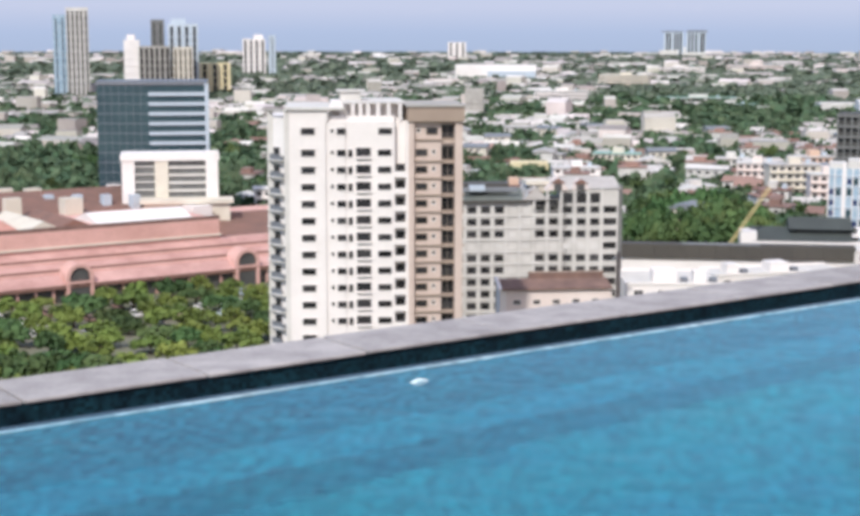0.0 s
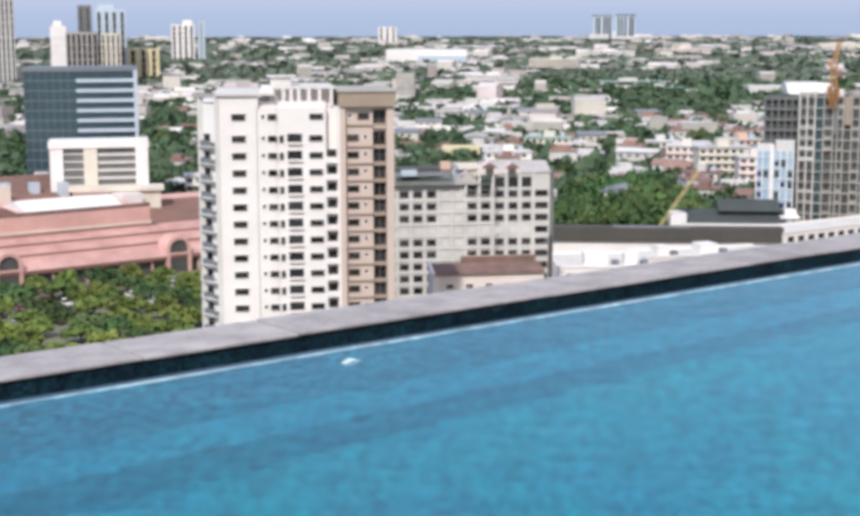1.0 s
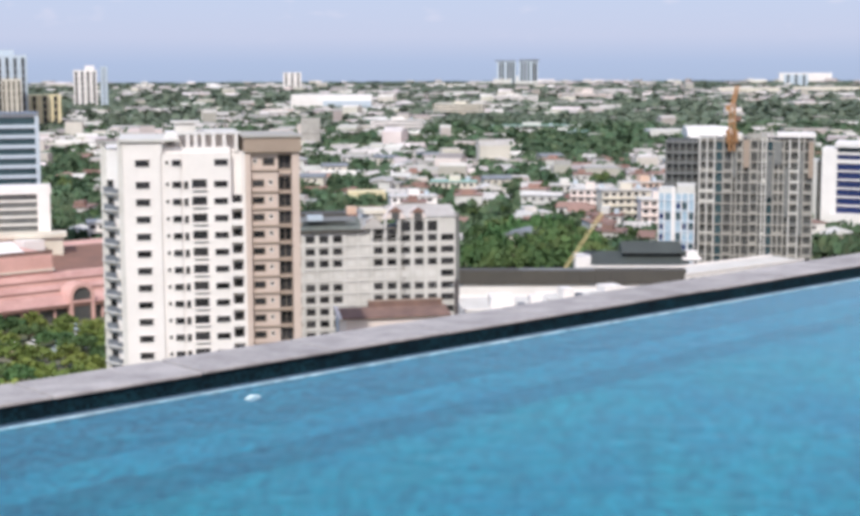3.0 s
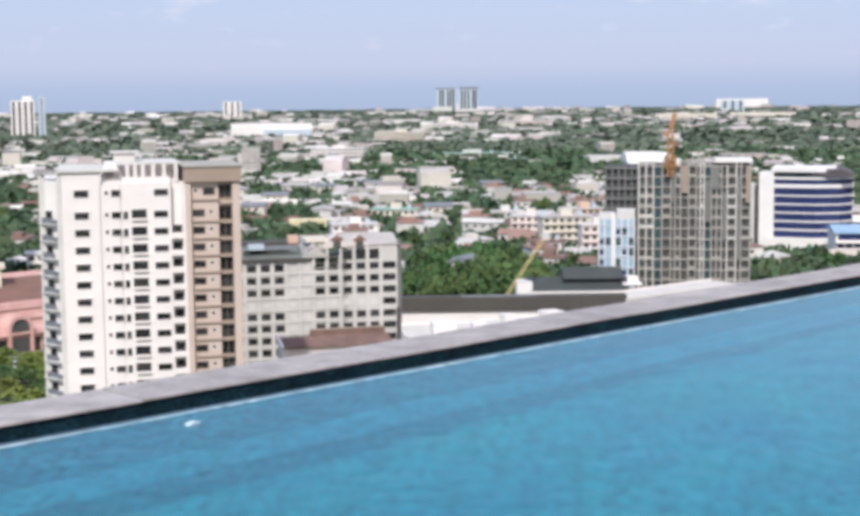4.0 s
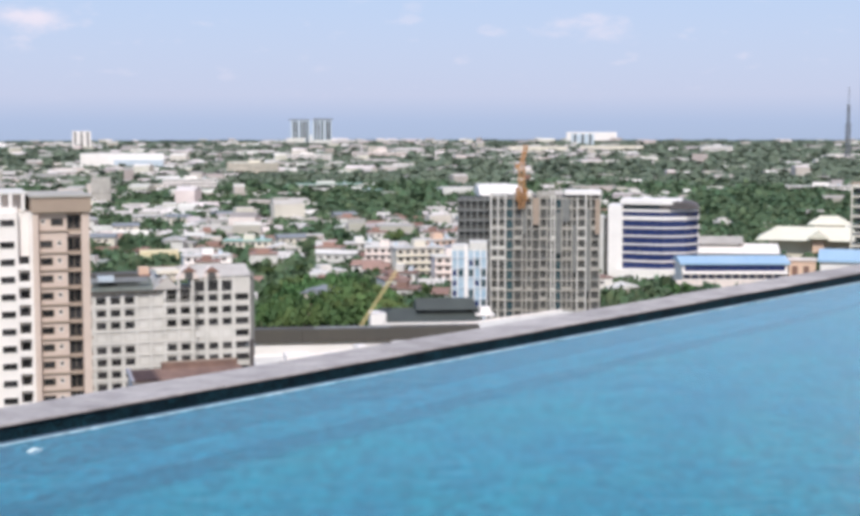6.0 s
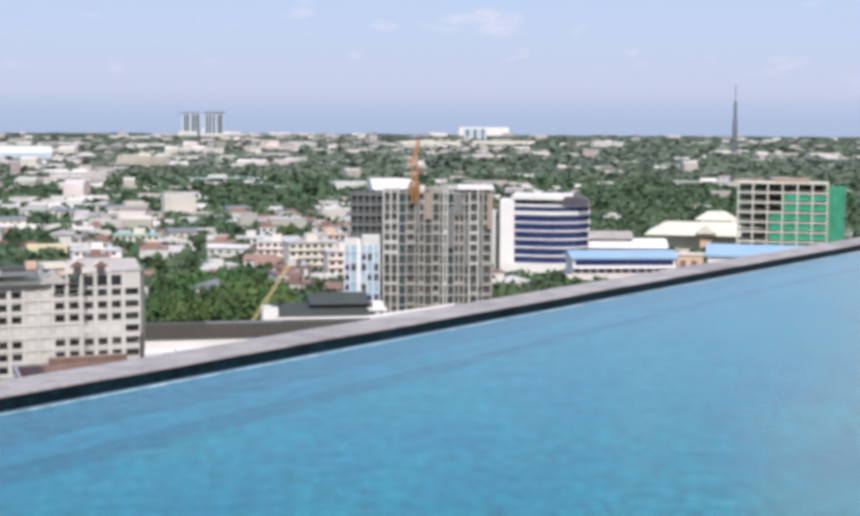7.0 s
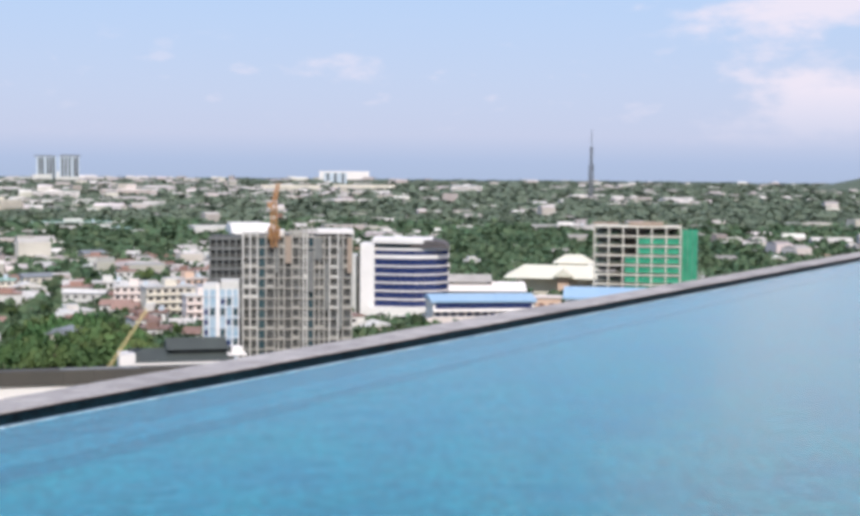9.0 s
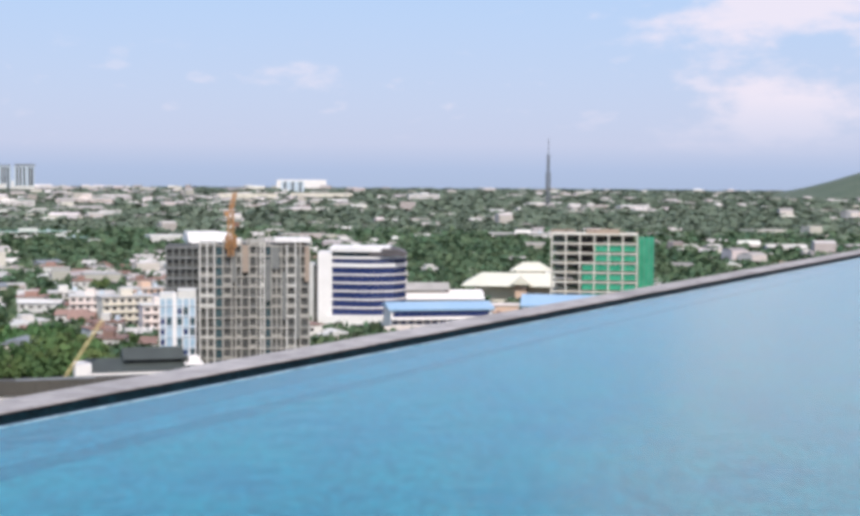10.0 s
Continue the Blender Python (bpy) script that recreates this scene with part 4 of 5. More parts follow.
def white_block():
    t = thing("white_block", pose(-150.2, 402.0, 2.4, 0, 0, 18), "white low-rise block with broad piers and grey louvred bays", "building")
    part("wall", boxes((0, 27, 1, 16, -2.4, 27.0)), "darkconc", t)
    part("pier", boxes((0, 3.6, 0, 3, -2.4, 28.0)), "white", t)
    part("pier", boxes((9.2, 13.0, 0, 3, -2.4, 28.0)), "cream", t)
    part("pier", boxes((23.5, 27.0, -0.5, 4, -2.4, 29.5)), "white", t)
    part("parapet", boxes((-0.4, 27.4, -0.3, 16.4, 27.0, 28.6)), "white", t)
    lou = mesh_of("louvre", boxes((0, 10.4, 0.4, 1.0, -0.35, 0.35)), "offwhite")
    lou2 = mesh_of("louvre", boxes((0, 5.6, 0.5, 1.0, -0.18, 0.18)), "offwhite")
    for k in range(10):
        put("louvre", lou, t, 13.1, 0, 25.0 - 2.2 * k)
        put("louvre", lou2, t, 3.6, 0, 25.3 - 2.2 * k)
    part("porch", boxes((6, 30, -7, 0, -2.4, 15.5)), "cream", t)
    part("porch_roof", boxes((5, 31, -8, 0, 15.5, 16.6)), "cream", t, "pale cream porch roof")


white_block()


# ---- pink mall ----
def mall():
    m, length = facing((-172.0, 311.6), (-88.0, 391.5))
    t = thing("mall", m, "sprawling salmon-pink shopping mall with stepped roofs and arched gables", "building")
    L = length
    # a solid box in near-black stands for the shaded depth of the arcade
    part("arcade", boxes((0, L, 0.6, 8, 0, 4.0)), "void", t, "solid arcade front painted dark for its shade")
    part("arcade_beam", boxes((0, L, 0, 8, 3.4, 4.4)), "pink", t)
    bm = bmesh.new()
    v = [bm.verts.new(p) for p in ((0, -0.6, 4.4), (L, -0.6, 4.4), (L, 12, 11.0), (0, 12, 11.0), (0, 12, 4.4), (L, 12, 4.4))]
    for f in ((0, 1, 2, 3), (3, 2, 5, 4), (0, 3, 4), (1, 5, 2), (0, 4, 5, 1)):
        bm.faces.new([v[i] for i in f])
    part("lower_roof", bm, "pinkroof", t, "sloping pink metal roof")
    part("upper_wall", boxes((-20, 89, 12, 80, 0, 16.2)), "pink", t)
    part("upper_wall", boxes((89.02, L + 40, 14, 80, 0, 10.4)), "pink", t)
    for y, z in ((3.6, 6.75), (7.6, 8.85)):
        part("roof_step", boxes((0, L, y, y + 0.9, z - 0.6, z + 0.25)), "pink", t)
    part("ledge", boxes((-20, 89.3, 11.5, 12.0, 11.8, 12.3)), "cream", t)
    part("parapet", boxes((20, 89.2, 12.1, 13.0, 16.2, 17.1)), "brownroof", t, "dark brown parapet edge")
    part("roof", gable(57, 84, 16.5, 34, 16.2, 18.6, "x"), "white", t, "white metal roof")
    for k, (x, w, mat, h) in enumerate(((0, 9, "cream", 2.6), (10, 7, "pinkroof", 3.2), (18, 9, "pinkwhite", 2.2), (28, 8, "pink", 3.0), (37, 9, "cream", 2.4), (47, 8, "rust", 2.0))):
        part("roof_gable", gable(x, x + w, 14.5 + k % 2 * 3, 38 + k % 3 * 4, 16.2, 16.2 + h, "y", 0.4), mat, t, "small ridged metal roof")
    # dark strips added along the slope to draw shadow lines under its steps
    for y, z in ((4.7, 7.05), (8.7, 9.15)):
        part("roof_shadow_line", boxes((0, L, y - 0.1, y + 0.5, z - 0.2, z + 0.55)), "rust", t, "dark strip painted as a roof shadow line")
    # board added in a dark colour to draw the shadow under the eave
    part("eave_shadow_board", boxes((0, L, -0.75, -0.55, 3.7, 4.5)), "rust", t, "dark board painted as the eave shadow")
    for k in range(26):
        x = 2 + k * 4.5
        part("arcade_post", boxes((x, x + 0.5, 0.0, 0.5, 0, 3.4)), "pink", t)
    part("roof", gable(-20, 36, 36, 78, 16.2, 21.5, "x"), "pinkroof", t)
    part("roof", gable(40, 84, 46, 84, 16.2, 21.0, "x"), "rust", t)
    part("roof", gable(91, L + 38, 18, 60, 10.4, 14.2, "x"), "rust", t)
    part("roof_room", boxes((58, 63, 42, 47, 16.2, 20.6)), "cream", t)
    part("roof_room", boxes((90, 96, 30, 40, 14, 17.6)), "white", t)
    for k in range(14):
        x, y = 8 + (k * 23.7) % 78, 42 + (k * 11.3) % 30
        part("roof_unit", boxes((x, x + 2.4 + k % 3, y, y + 2.6, 16.2, 20.2 + 0.7 * (k % 3))), ("alu", "white", "cream")[k % 3], t, "rooftop plant unit")
    part("roof_walk", boxes((-18, 0, 13.2, 15.4, 16.2, 17.2)), "cream", t)
    for x in (44.7, 90.5):
        bm = bmesh.new()
        ring = []
        for r in (2.6, 3.5):
            ring.append([(x + r * math.cos(math.pi * k / 12), 6.0 + r * math.sin(math.pi * k / 12)) for k in range(13)])
        for k in range(12):
            q = [bm.verts.new((p[0], y, p[1])) for y in (-1.0, 5) for p in (ring[0][k], ring[1][k], ring[1][k + 1], ring[0][k + 1])]
            for f in ((0, 1, 2, 3), (7, 6, 5, 4), (1, 5, 6, 2), (0, 3, 7, 4)):
                bm.faces.new([q[i] for i in f])
        box(bm, x - 3.5, x - 2.6, -1.0, 5, 0, 6)
        box(bm, x + 2.6, x + 3.5, -1.0, 5, 0, 6)
        bmesh.ops.remove_doubles(bm, verts=bm.verts, dist=0.02)
        part("arch", bm, "pink", t, "arched entrance gable")
        bm = bmesh.new()
        pts = [(x - 2.65, 0), (x + 2.65, 0)] + [(x + 2.65 * math.cos(math.pi * k / 10), 6 + 2.65 * math.sin(math.pi * k / 10)) for k in range(11)]
        low = [bm.verts.new((px, -0.55, pz)) for px, pz in pts]
        back = [bm.verts.new((px, 4.8, pz)) for px, pz in pts]
        bm.faces.new(low)
        bm.faces.new(back[::-1])
        for k in range(len(pts)):
            j = (k + 1) % len(pts)
            bm.faces.new((low[j], low[k], back[k], back[j]))
        part("arch_glass", bm, "void", t, "dark arched glazing")
        part("arch_beam", boxes((x - 3.4, x + 3.4, -1.05, -0.6, 4.6, 5.2)), "pink", t)


mall()


# ---- low strip beyond the coping: dark roof, white buildings, pavilion ----
def dark_hall():
    m, length = facing((-13.0, 402.0), (51.5, 404.0))
    t = thing("covered_walk", m, "long covered walk with a dark brown cladding band", "building")
    part("wall", boxes((0, length, 0.6, 5, 0, 5.2)), "white", t)
    n = 16
    for k in range(n):
        part("cladding_panel", boxes((length * k / n + 0.03, length * (k + 1) / n - 0.03, 0, 0.5, 5.2, 9.0)), "darkroof", t)
    part("roof", boxes((-0.5, length + 0.5, 0.5, 5.4, 5.2, 9.1)), "darkroof", t, "dark brown roof")
    part("gutter", boxes((length * 0.3, length * 0.62, 0.2, 0.9, 9.1, 9.6)), "greyroof", t)


dark_hall()


def low_white(left, right, depth, h, bumps):
    m, length = facing(left, right)
    t = thing("service_building", m, "low white flat-roofed service building", "building", "low white service buildings")
    part("wall", boxes((0, length, 0, depth, 0, h)), "white", t)
    part("roof", boxes((0.2, length - 0.2, 0.2, depth - 0.2, h, h + 0.06)), "offwhite", t, "grey-white flat roof")
    parts("parapet", ((-0.2, length + 0.2, -0.2, 0.2, h, h + 0.5), (-0.2, length + 0.2, depth - 0.2, depth + 0.2, h, h + 0.5)), "white", t)
    for x, w, d in bumps:
        part("roof_room", boxes((x, x + w, 3, 3 + d, h, h + 2.4)), "white", t)
        part("roof_duct", boxes((x + w + 0.8, x + w + 2.2, 2, 4, h, h + 1.1)), "steel", t)
    win = window_mesh(2.5, 1.5, mullions=0) if not bumps else window_mesh(1.8, 1.0)
    step = 4.0 if not bumps else 5.0
    for k in range(int(length / step)):
        put("window", win, t, 2.6 + step * k, -0.02, h - 1.7)


low_white((-6.4, 311.0), (13.2, 313.6), 19, 13.0, ((6, 5, 6), (14.5, 2.6, 3.4)))
low_white((15.0, 376.0), (48.0, 390.0), 12, 5.0, ((4, 3, 4), (16, 5, 5)))
low_white((52.0, 404.0), (90.0, 436.0), 12, 7.8, ())


def pavilion():
    m, length = facing((27.5, 428.0), (54.5, 428.5))
    t = thing("pavilion", m, "pavilion with stacked dark grey roofs and white base", "building")
    part("wall", boxes((0, length, 0, 14, 0, 7.0)), "white", t)
    part("gate_house", boxes((-4.5, 0, -1, 8, 0, 9.8)), "white", t)
    part("upper_wall", boxes((11, length - 2, 4, 11, 7.5, 10.2)), "void", t)
    part("roof", gable(0, length, 0, 14, 7.4, 10.6, "x", 1.2), "mossdark", t, "dark green-grey roof")
    part("upper_roof", gable(10, length - 1, 3, 12, 10.4, 13.4, "x", 0.8), "mossdark", t)
    part("base_band", boxes((-1.5, length + 1.5, -1.5, -1.2, 5.6, 7.3)), "white", t, "white band under the eave")
    parts("side_roof", ((length - 0.5, length + 5, 0, 9, 8.6, 9.2), (length + 1, length + 4, 2, 7, 9.2, 10.8)), "white", t, "white side roof")


pavilion()


def luffing_crane():
    t = thing("mobile_crane", pose(18.0, 428, 0), "mobile crane with a raised yellow lattice boom", "crane")
    part("body", boxes((-2, 2, -4, 4, 0.8, 3.4)), "yellow", t)
    part("wheels", boxes((-2.2, 2.2, -3.6, -2.4, 0, 0.9), (-2.2, 2.2, 2.4, 3.6, 0, 0.9)), "void", t)
    bm = bmesh.new()
    lattice(bm, (0, 0, 3), (12.5, -2, 22.5), 0.38, 12, 0.09)
    part("boom", bm, "yellow", t)


luffing_crane()


def far_twin():
    t = thing("twin_hotel", pose(2, 4198, ground_height(0, 4198)), "two pale far-off hotel slabs joined at the foot", "building")
    part("slab", boxes((0, 54, 0, 30, 0, 66)), "alu", t)
    part("slab", boxes((60, 114, -10, 20, 0, 66)), "alu", t)
    part("link", boxes((18, 96, 5, 25, 0, 26)), "white", t)
    parts("podium", ((-10, 40, -60, -20, 0, 18), (50, 112, -70, -30, 0, 12)), "offwhite", t, "pale podium at the foot")
    parts("roof_edge", ((-5, 52, -1, 31, 66, 69), (63, 117, -11, 21, 66, 71)), "steel", t)
    rib = mesh_of("window_strip", boxes((-2.4, 2.4, -0.6, 0.2, 4, 63)), "glass")
    for x in (9, 17, 30, 38, 46):
        put("window_strip", rib, t, x, 0, 0)
    for x in (69, 78, 88, 101, 108):
        put("window_strip", rib, t, x, -10, 0)


far_twin()


def far_tower(x, y, w, d, h, mat, strips, label, turn=0.0, cap=None):
    t = thing("high_rise", pose(x, y, ground_height(x, y) - 0.2, 0, 0, turn), label, "building", "distant high-rises")
    part("wall", boxes((0, w, 0, d, 0, h)), mat, t)
    if strips:
        s = mesh_of("window_strip", boxes((-w * 0.045, w * 0.045, -0.4, 0.1, h * 0.05, h * 0.96)), "glass")
        for k in range(strips):
            put("window_strip", s, t, w * (k + 0.5) / strips, 0, 0)
    f = mesh_of("floor_band", boxes((0, w, -0.55, 0.05, -0.35, 0.35)), mat)
    for k in range(1, int(h / 7)):
        put("floor_band", f, t, 0, 0, 7.0 * k)
    if cap:
        part("roof_room", boxes((w * cap[0], w * cap[1], d * 0.2, d * 0.8, h, h + cap[2])), mat, t)
    return t


far_tower(-582, 1383, 12, 24, 84, "paleglass", 2, "pale glass and concrete high-rise, its taller half glazed", 22)
far_tower(-570.5, 1388, 21, 24, 91, "offwhite", 5, "grey-white high-rise with dark window strips", 22)
far_tower(-520, 1407, 15, 22, 60, "white", 0, "blank white high-rise slab", 18, (0.2, 0.7, 5))
far_tower(-505, 1408, 30, 24, 54, "concrete", 6, "grey apartment slab with rows of balconies", 18)
far_tower(-474, 1419, 19, 22, 53, "cream", 4, "cream apartment slab beside a grey one", 18)
far_tower(-507, 1450, 13, 20, 80, "darkconc", 2, "slim dark high-rise behind apartment slabs", 18)
far_tower(-490, 1452, 30, 22, 76, "alu", 4, "grey high-rise behind apartment slabs", 18, (0.1, 0.6, 5))
far_tower(-484, 1500, 42, 22, 36, "yellowwall", 4, "yellowish mid-rise apartment block", 16)
far_tower(-602, 2116, 33, 26, 58, "white", 4, "white mid-rise block on the skyline", 16, (0.5, 0.9, 6))
far_tower(-566, 2128, 10, 20, 63, "alu", 1, "narrow grey stair tower beside a white block", 16)
far_tower(-283, 2060, 112, 60, 23, "white", 0, "long white warehouse on the edge of the city", 6)
far_tower(-238, 2058, 66, 20, 15, "alu", 0, "grey loading hall before a white warehouse", 6)
far_tower(128, 1248, 30, 26, 11, "offwhite", 0, "plain white flat-roofed hall", 5)
far_tower(164, 1270, 28, 22, 13, "offwhite", 0, "second plain white hall with a pale roof", 10)
far_tower(-148, 1133, 14, 12, 25, "concrete", 0, "bare grey concrete slab tower behind the apartments", 4)
far_tower(-66, 660, 17, 12, 9, "yellowwall", 0, "pale yellow house with a flat roof", 4)
far_tower(-470, 3300, 40, 30, 44, "white", 3, "white block far on the plain", 8)
far_tower(830, 4450, 150, 40, 30, "white", 0, "long bright white building near the horizon", -10)
far_tower(440, 3004, 120, 40, 14, "cream", 0, "long cream low building far off", -8)
far_tower(600, 3060, 130, 40, 14, "cream", 0, "long cream low building far off", -10)
far_tower(740, 3900, 60, 40, 30, "alu", 3, "pale far office block", -10)


def hangar():
    t = thing("hangar", pose(148, 1145, 0, 0, 0, 0), "white hall with two curved roofs", "building")
    part("wall", boxes((0, 30, 0, 40, 0, 10)), "white", t)
    prof = [(40, 10)] + [(20 + 20 * math.cos(math.pi * k / 10), 10 + 7 * math.sin(math.pi * k / 10)) for k in range(1, 10)] + [(0, 10)]
    part("roof", extruded(prof, -2, 32), "white", t)


hangar()


def far_hill():
    """The wooded hill that closes the plain at its far right."""
    bm = bmesh.new()
    rows = []
    for i in range(13):
        row = []
        for k in range(41):
            a, r = radians(27 + 0.75 * k), 3300 + 90 * i
            x, y = r * math.sin(a), r * math.cos(a)
            up = math.sin(math.pi * i / 12) * min(1.0, max(0.0, (k - 2.5) / 7))
            row.append(bm.verts.new((x, y, ground_height(x, y) - 1 + up * (95 + 25 * noise.noise((x / 300, y / 300, 2.0))))))
        rows.append(row)
    for i in range(12):
        for k in range(40):
            bm.faces.new((rows[i][k], rows[i][k + 1], rows[i + 1][k + 1], rows[i + 1][k]))
    ob = new("hill", mesh_of("hill", bm, "hillside"))
    tagged(ob, "low wooded hill beyond the city", "hill", kind="structure")


far_hill()


# ---- trees ----
def trunk_mesh(name, seed, h, r):
    rng = random.Random(seed)
    bm = bmesh.new()
    bmesh.ops.create_cone(bm, cap_ends=True, segments=7, radius1=r, radius2=r * 0.5, depth=h, matrix=Matrix.Translation((0, 0, h / 2)))
    for k in range(5):
        a = k * 1.3 + rng.random()
        end = Vector((math.cos(a) * h * 0.5, math.sin(a) * h * 0.5, h * (1.15 + 0.3 * rng.random())))
        beam(bm, (0, 0, h * 0.75), end, r * 0.28)
    return mesh_of(name, bm, "trunk")


CROWNS = [crown_mesh("crown", 11 + k, 26, 1.0, 1.0, "leaf", 24) for k in range(4)] + [crown_mesh("crown", 31 + k, 24, 1.0, 1.0, "leaflight", 24) for k in range(2)]
TRUNKS = [trunk_mesh("trunk", 3 + k, 0.6, 0.06) for k in range(2)]


def tree(x, y, r, h, k, light=False):
    t = thing("tree", pose(x, y, ground_height(x, y) - 0.1, 0, 0, k * 47), "low yellow-green tree in the car park" if light else "broad-leaved green tree among the houses", "tree", "trees in the city")
    tr = put("trunk", TRUNKS[k % 2], t, 0, 0, 0)
    tr.scale = (h, h, h)
    c = put("crown", CROWNS[4 + k % 2 if light else k % 4], t, 0, 0, h * 0.3)
    c.scale = (r, r, h * 0.75)
    return t


# footprints that stay free of random houses and trees: x, y, radius
KEEP = [(-92, 370, 20), (-104, 350, 18), (-28, 332, 32), (-20, 297, 20), (3, 320, 20), (-50, 256, 34), (-34, 385, 34), (-25, 345, 22), (76, 470, 32), (150, 612, 34), (170, 572, 30), (215, 545, 34), (218, 522, 26), (190, 602, 24),
        (-158, 460, 28), (-135, 412, 24), (18, 418, 44), (-14, 410, 12), (40, 450, 24), (75, 428, 30), (57, 452, 14), (0, 380, 30), (35, 388, 22), (0, 350, 30), (45, 400, 30), (20, 400, 20), (125, 608, 10), (235, 660, 26), (250, 590, 24), (170, 545, 26), (225, 525, 30), (150, 575, 24)]


def free(x, y, r):
    if any((x - a) ** 2 + (y - b) ** 2 < (c + r) ** 2 for a, b, c in KEEP):
        return False
    # the mall and its yard
    u, w = (x + 172) * 0.724 + (y - 311.6) * 0.690, -(x + 172) * 0.690 + (y - 311.6) * 0.724
    return not (-60 < u < 170 and -3 < w < 90)


# ---- houses ----
def house_kind(seed):
    """One house with its parts, at the origin."""
    rng = random.Random(seed)
    w, d, h = rng.uniform(9, 18), rng.uniform(8, 13), rng.choice((3.6, 6.2, 6.4, 9.2))
    t = thing("house", pose(0, 0, 0), "", "house", "city houses")
    wall = rng.choice(("white", "cream", "hotelwall", "offwhite", "cream", "peach"))
    roof = rng.choice(("greyroof", "rust", "paleroof", "paleroof", "redroof", "paleroof", "greenroof", "offwhite"))
    part("wall", boxes((-w / 2, w / 2, -d / 2, d / 2, 0, h)), wall, t)
    if rng.random() < 0.7:
        part("roof", gable(-w / 2, w / 2, -d / 2, d / 2, h, h + rng.uniform(1.2, 2.6), rng.choice("xy"), 0.7), roof, t)
        kind = "pitched"
    else:
        part("roof", boxes((-w / 2 - 0.4, w / 2 + 0.4, -d / 2 - 0.4, d / 2 + 0.4, h, h + 0.4), (-w / 4, w / 8, -d / 5, d / 4, h + 0.4, h + 2.4)), roof, t)
        kind = "flat"
    win = window_mesh(1.5, 1.2)
    for z in ([1.9, 4.8, 7.7] if h > 9 else [1.9, 4.8] if h > 6 else [1.9]):
        for k in range(int(w / 3.6)):
            put("window", win, t, -w / 2 + 1.9 + 3.6 * k, -d / 2 - 0.02, z)
    names = {"white": "white", "hotelwall": "dull grey", "cream": "cream", "offwhite": "weathered grey-white", "peach": "peach"}
    roofs = {"greyroof": "grey metal", "rust": "rusty brown", "paleroof": "pale metal", "redroof": "red-brown", "greenroof": "green metal", "offwhite": "pale concrete"}
    tagged(t, f"{names[wall]} house with a {kind} {roofs[roof]} roof among trees")
    return t, max(w, d) / 2


M["redroof"] = material("red_brown_roof", (0.33, 0.20, 0.16), 0.7, (0.25, 0.16, 0.13), 0.15, 0.7, 0.08, vary=0.2)
M["greenroof"] = material("green_metal_roof", (0.22, 0.36, 0.30), 0.6, (0.30, 0.42, 0.36), 0.12, 0.7, 0.06, vary=0.2)
KINDS = [house_kind(60 + k) for k in range(16)]
rng = random.Random(21)
placed = [(-60, 300, 55), (-110, 300, 50)]
used = set()
tries = 0
while len(placed) < 235 and tries < 6000:
    tries += 1
    a, r = radians(rng.uniform(-24, 33)), 360 * math.exp(rng.uniform(0, 1.05))
    if len(placed) > 90:
        a, r = radians(rng.uniform(-8, 13)), 470 * math.exp(rng.uniform(0, 0.75))
    x, y = r * math.sin(a), r * math.cos(a)
    k = rng.randrange(len(KINDS))
    t, rad = KINDS[k]
    if not free(x, y, rad + 2) or any((x - p) ** 2 + (y - q) ** 2 < (rad + s + 1.5) ** 2 for p, q, s in placed):
        continue
    placed.append((x, y, rad))
    m = pose(x, y, ground_height(x, y) - 0.05, 0, 0, rng.choice((0, 12, 20, -15, 90, 75)))
    if k in used:
        copy_thing(t, m)
    else:
        used.add(k)
        t.matrix_world = m



# ---- walk-up flats and larger halls among the houses ----
def walk_up(a, r, w, d, floors, mat, roof, turn, label):
    x, y = r * math.sin(radians(a)), r * math.cos(radians(a))
    t = thing("apartment_block", pose(x, y, ground_height(x, y) - 0.05, 0, 0, turn), label, "building", "walk-up flats")
    h = 3.0 * floors
    part("wall", boxes((-w / 2, w / 2, -d / 2, d / 2, 0, h)), mat, t)
    part("roof", boxes((-w / 2 - 0.5, w / 2 + 0.5, -d / 2 - 0.5, d / 2 + 0.5, h, h + 0.35)), roof, t)
    part("stair_head", boxes((-w * 0.1, w * 0.14, -d * 0.2, d * 0.3, h + 0.35, h + 2.9)), mat, t)
    part("water_tank", boxes((w * 0.26, w * 0.26 + 1.8, 0, 1.8, h + 0.35, h + 2.0)), "alu", t)
    win, strip = window_mesh(1.7, 1.3, mullions=0), mesh_of("gallery", boxes((-w / 2, w / 2, -d / 2 - 0.9, -d / 2, -0.12, 0.12)), mat)
    for k in range(floors):
        put("gallery", strip, t, 0, 0, 3.0 * k + 0.12)
        for i in range(int(w / 3.0)):
            put("window", win, t, -w / 2 + 1.7 + 3.0 * i, -d / 2 - 0.02, 3.0 * k + 1.75)
    placed.append((x, y, max(w, d) * 0.6))


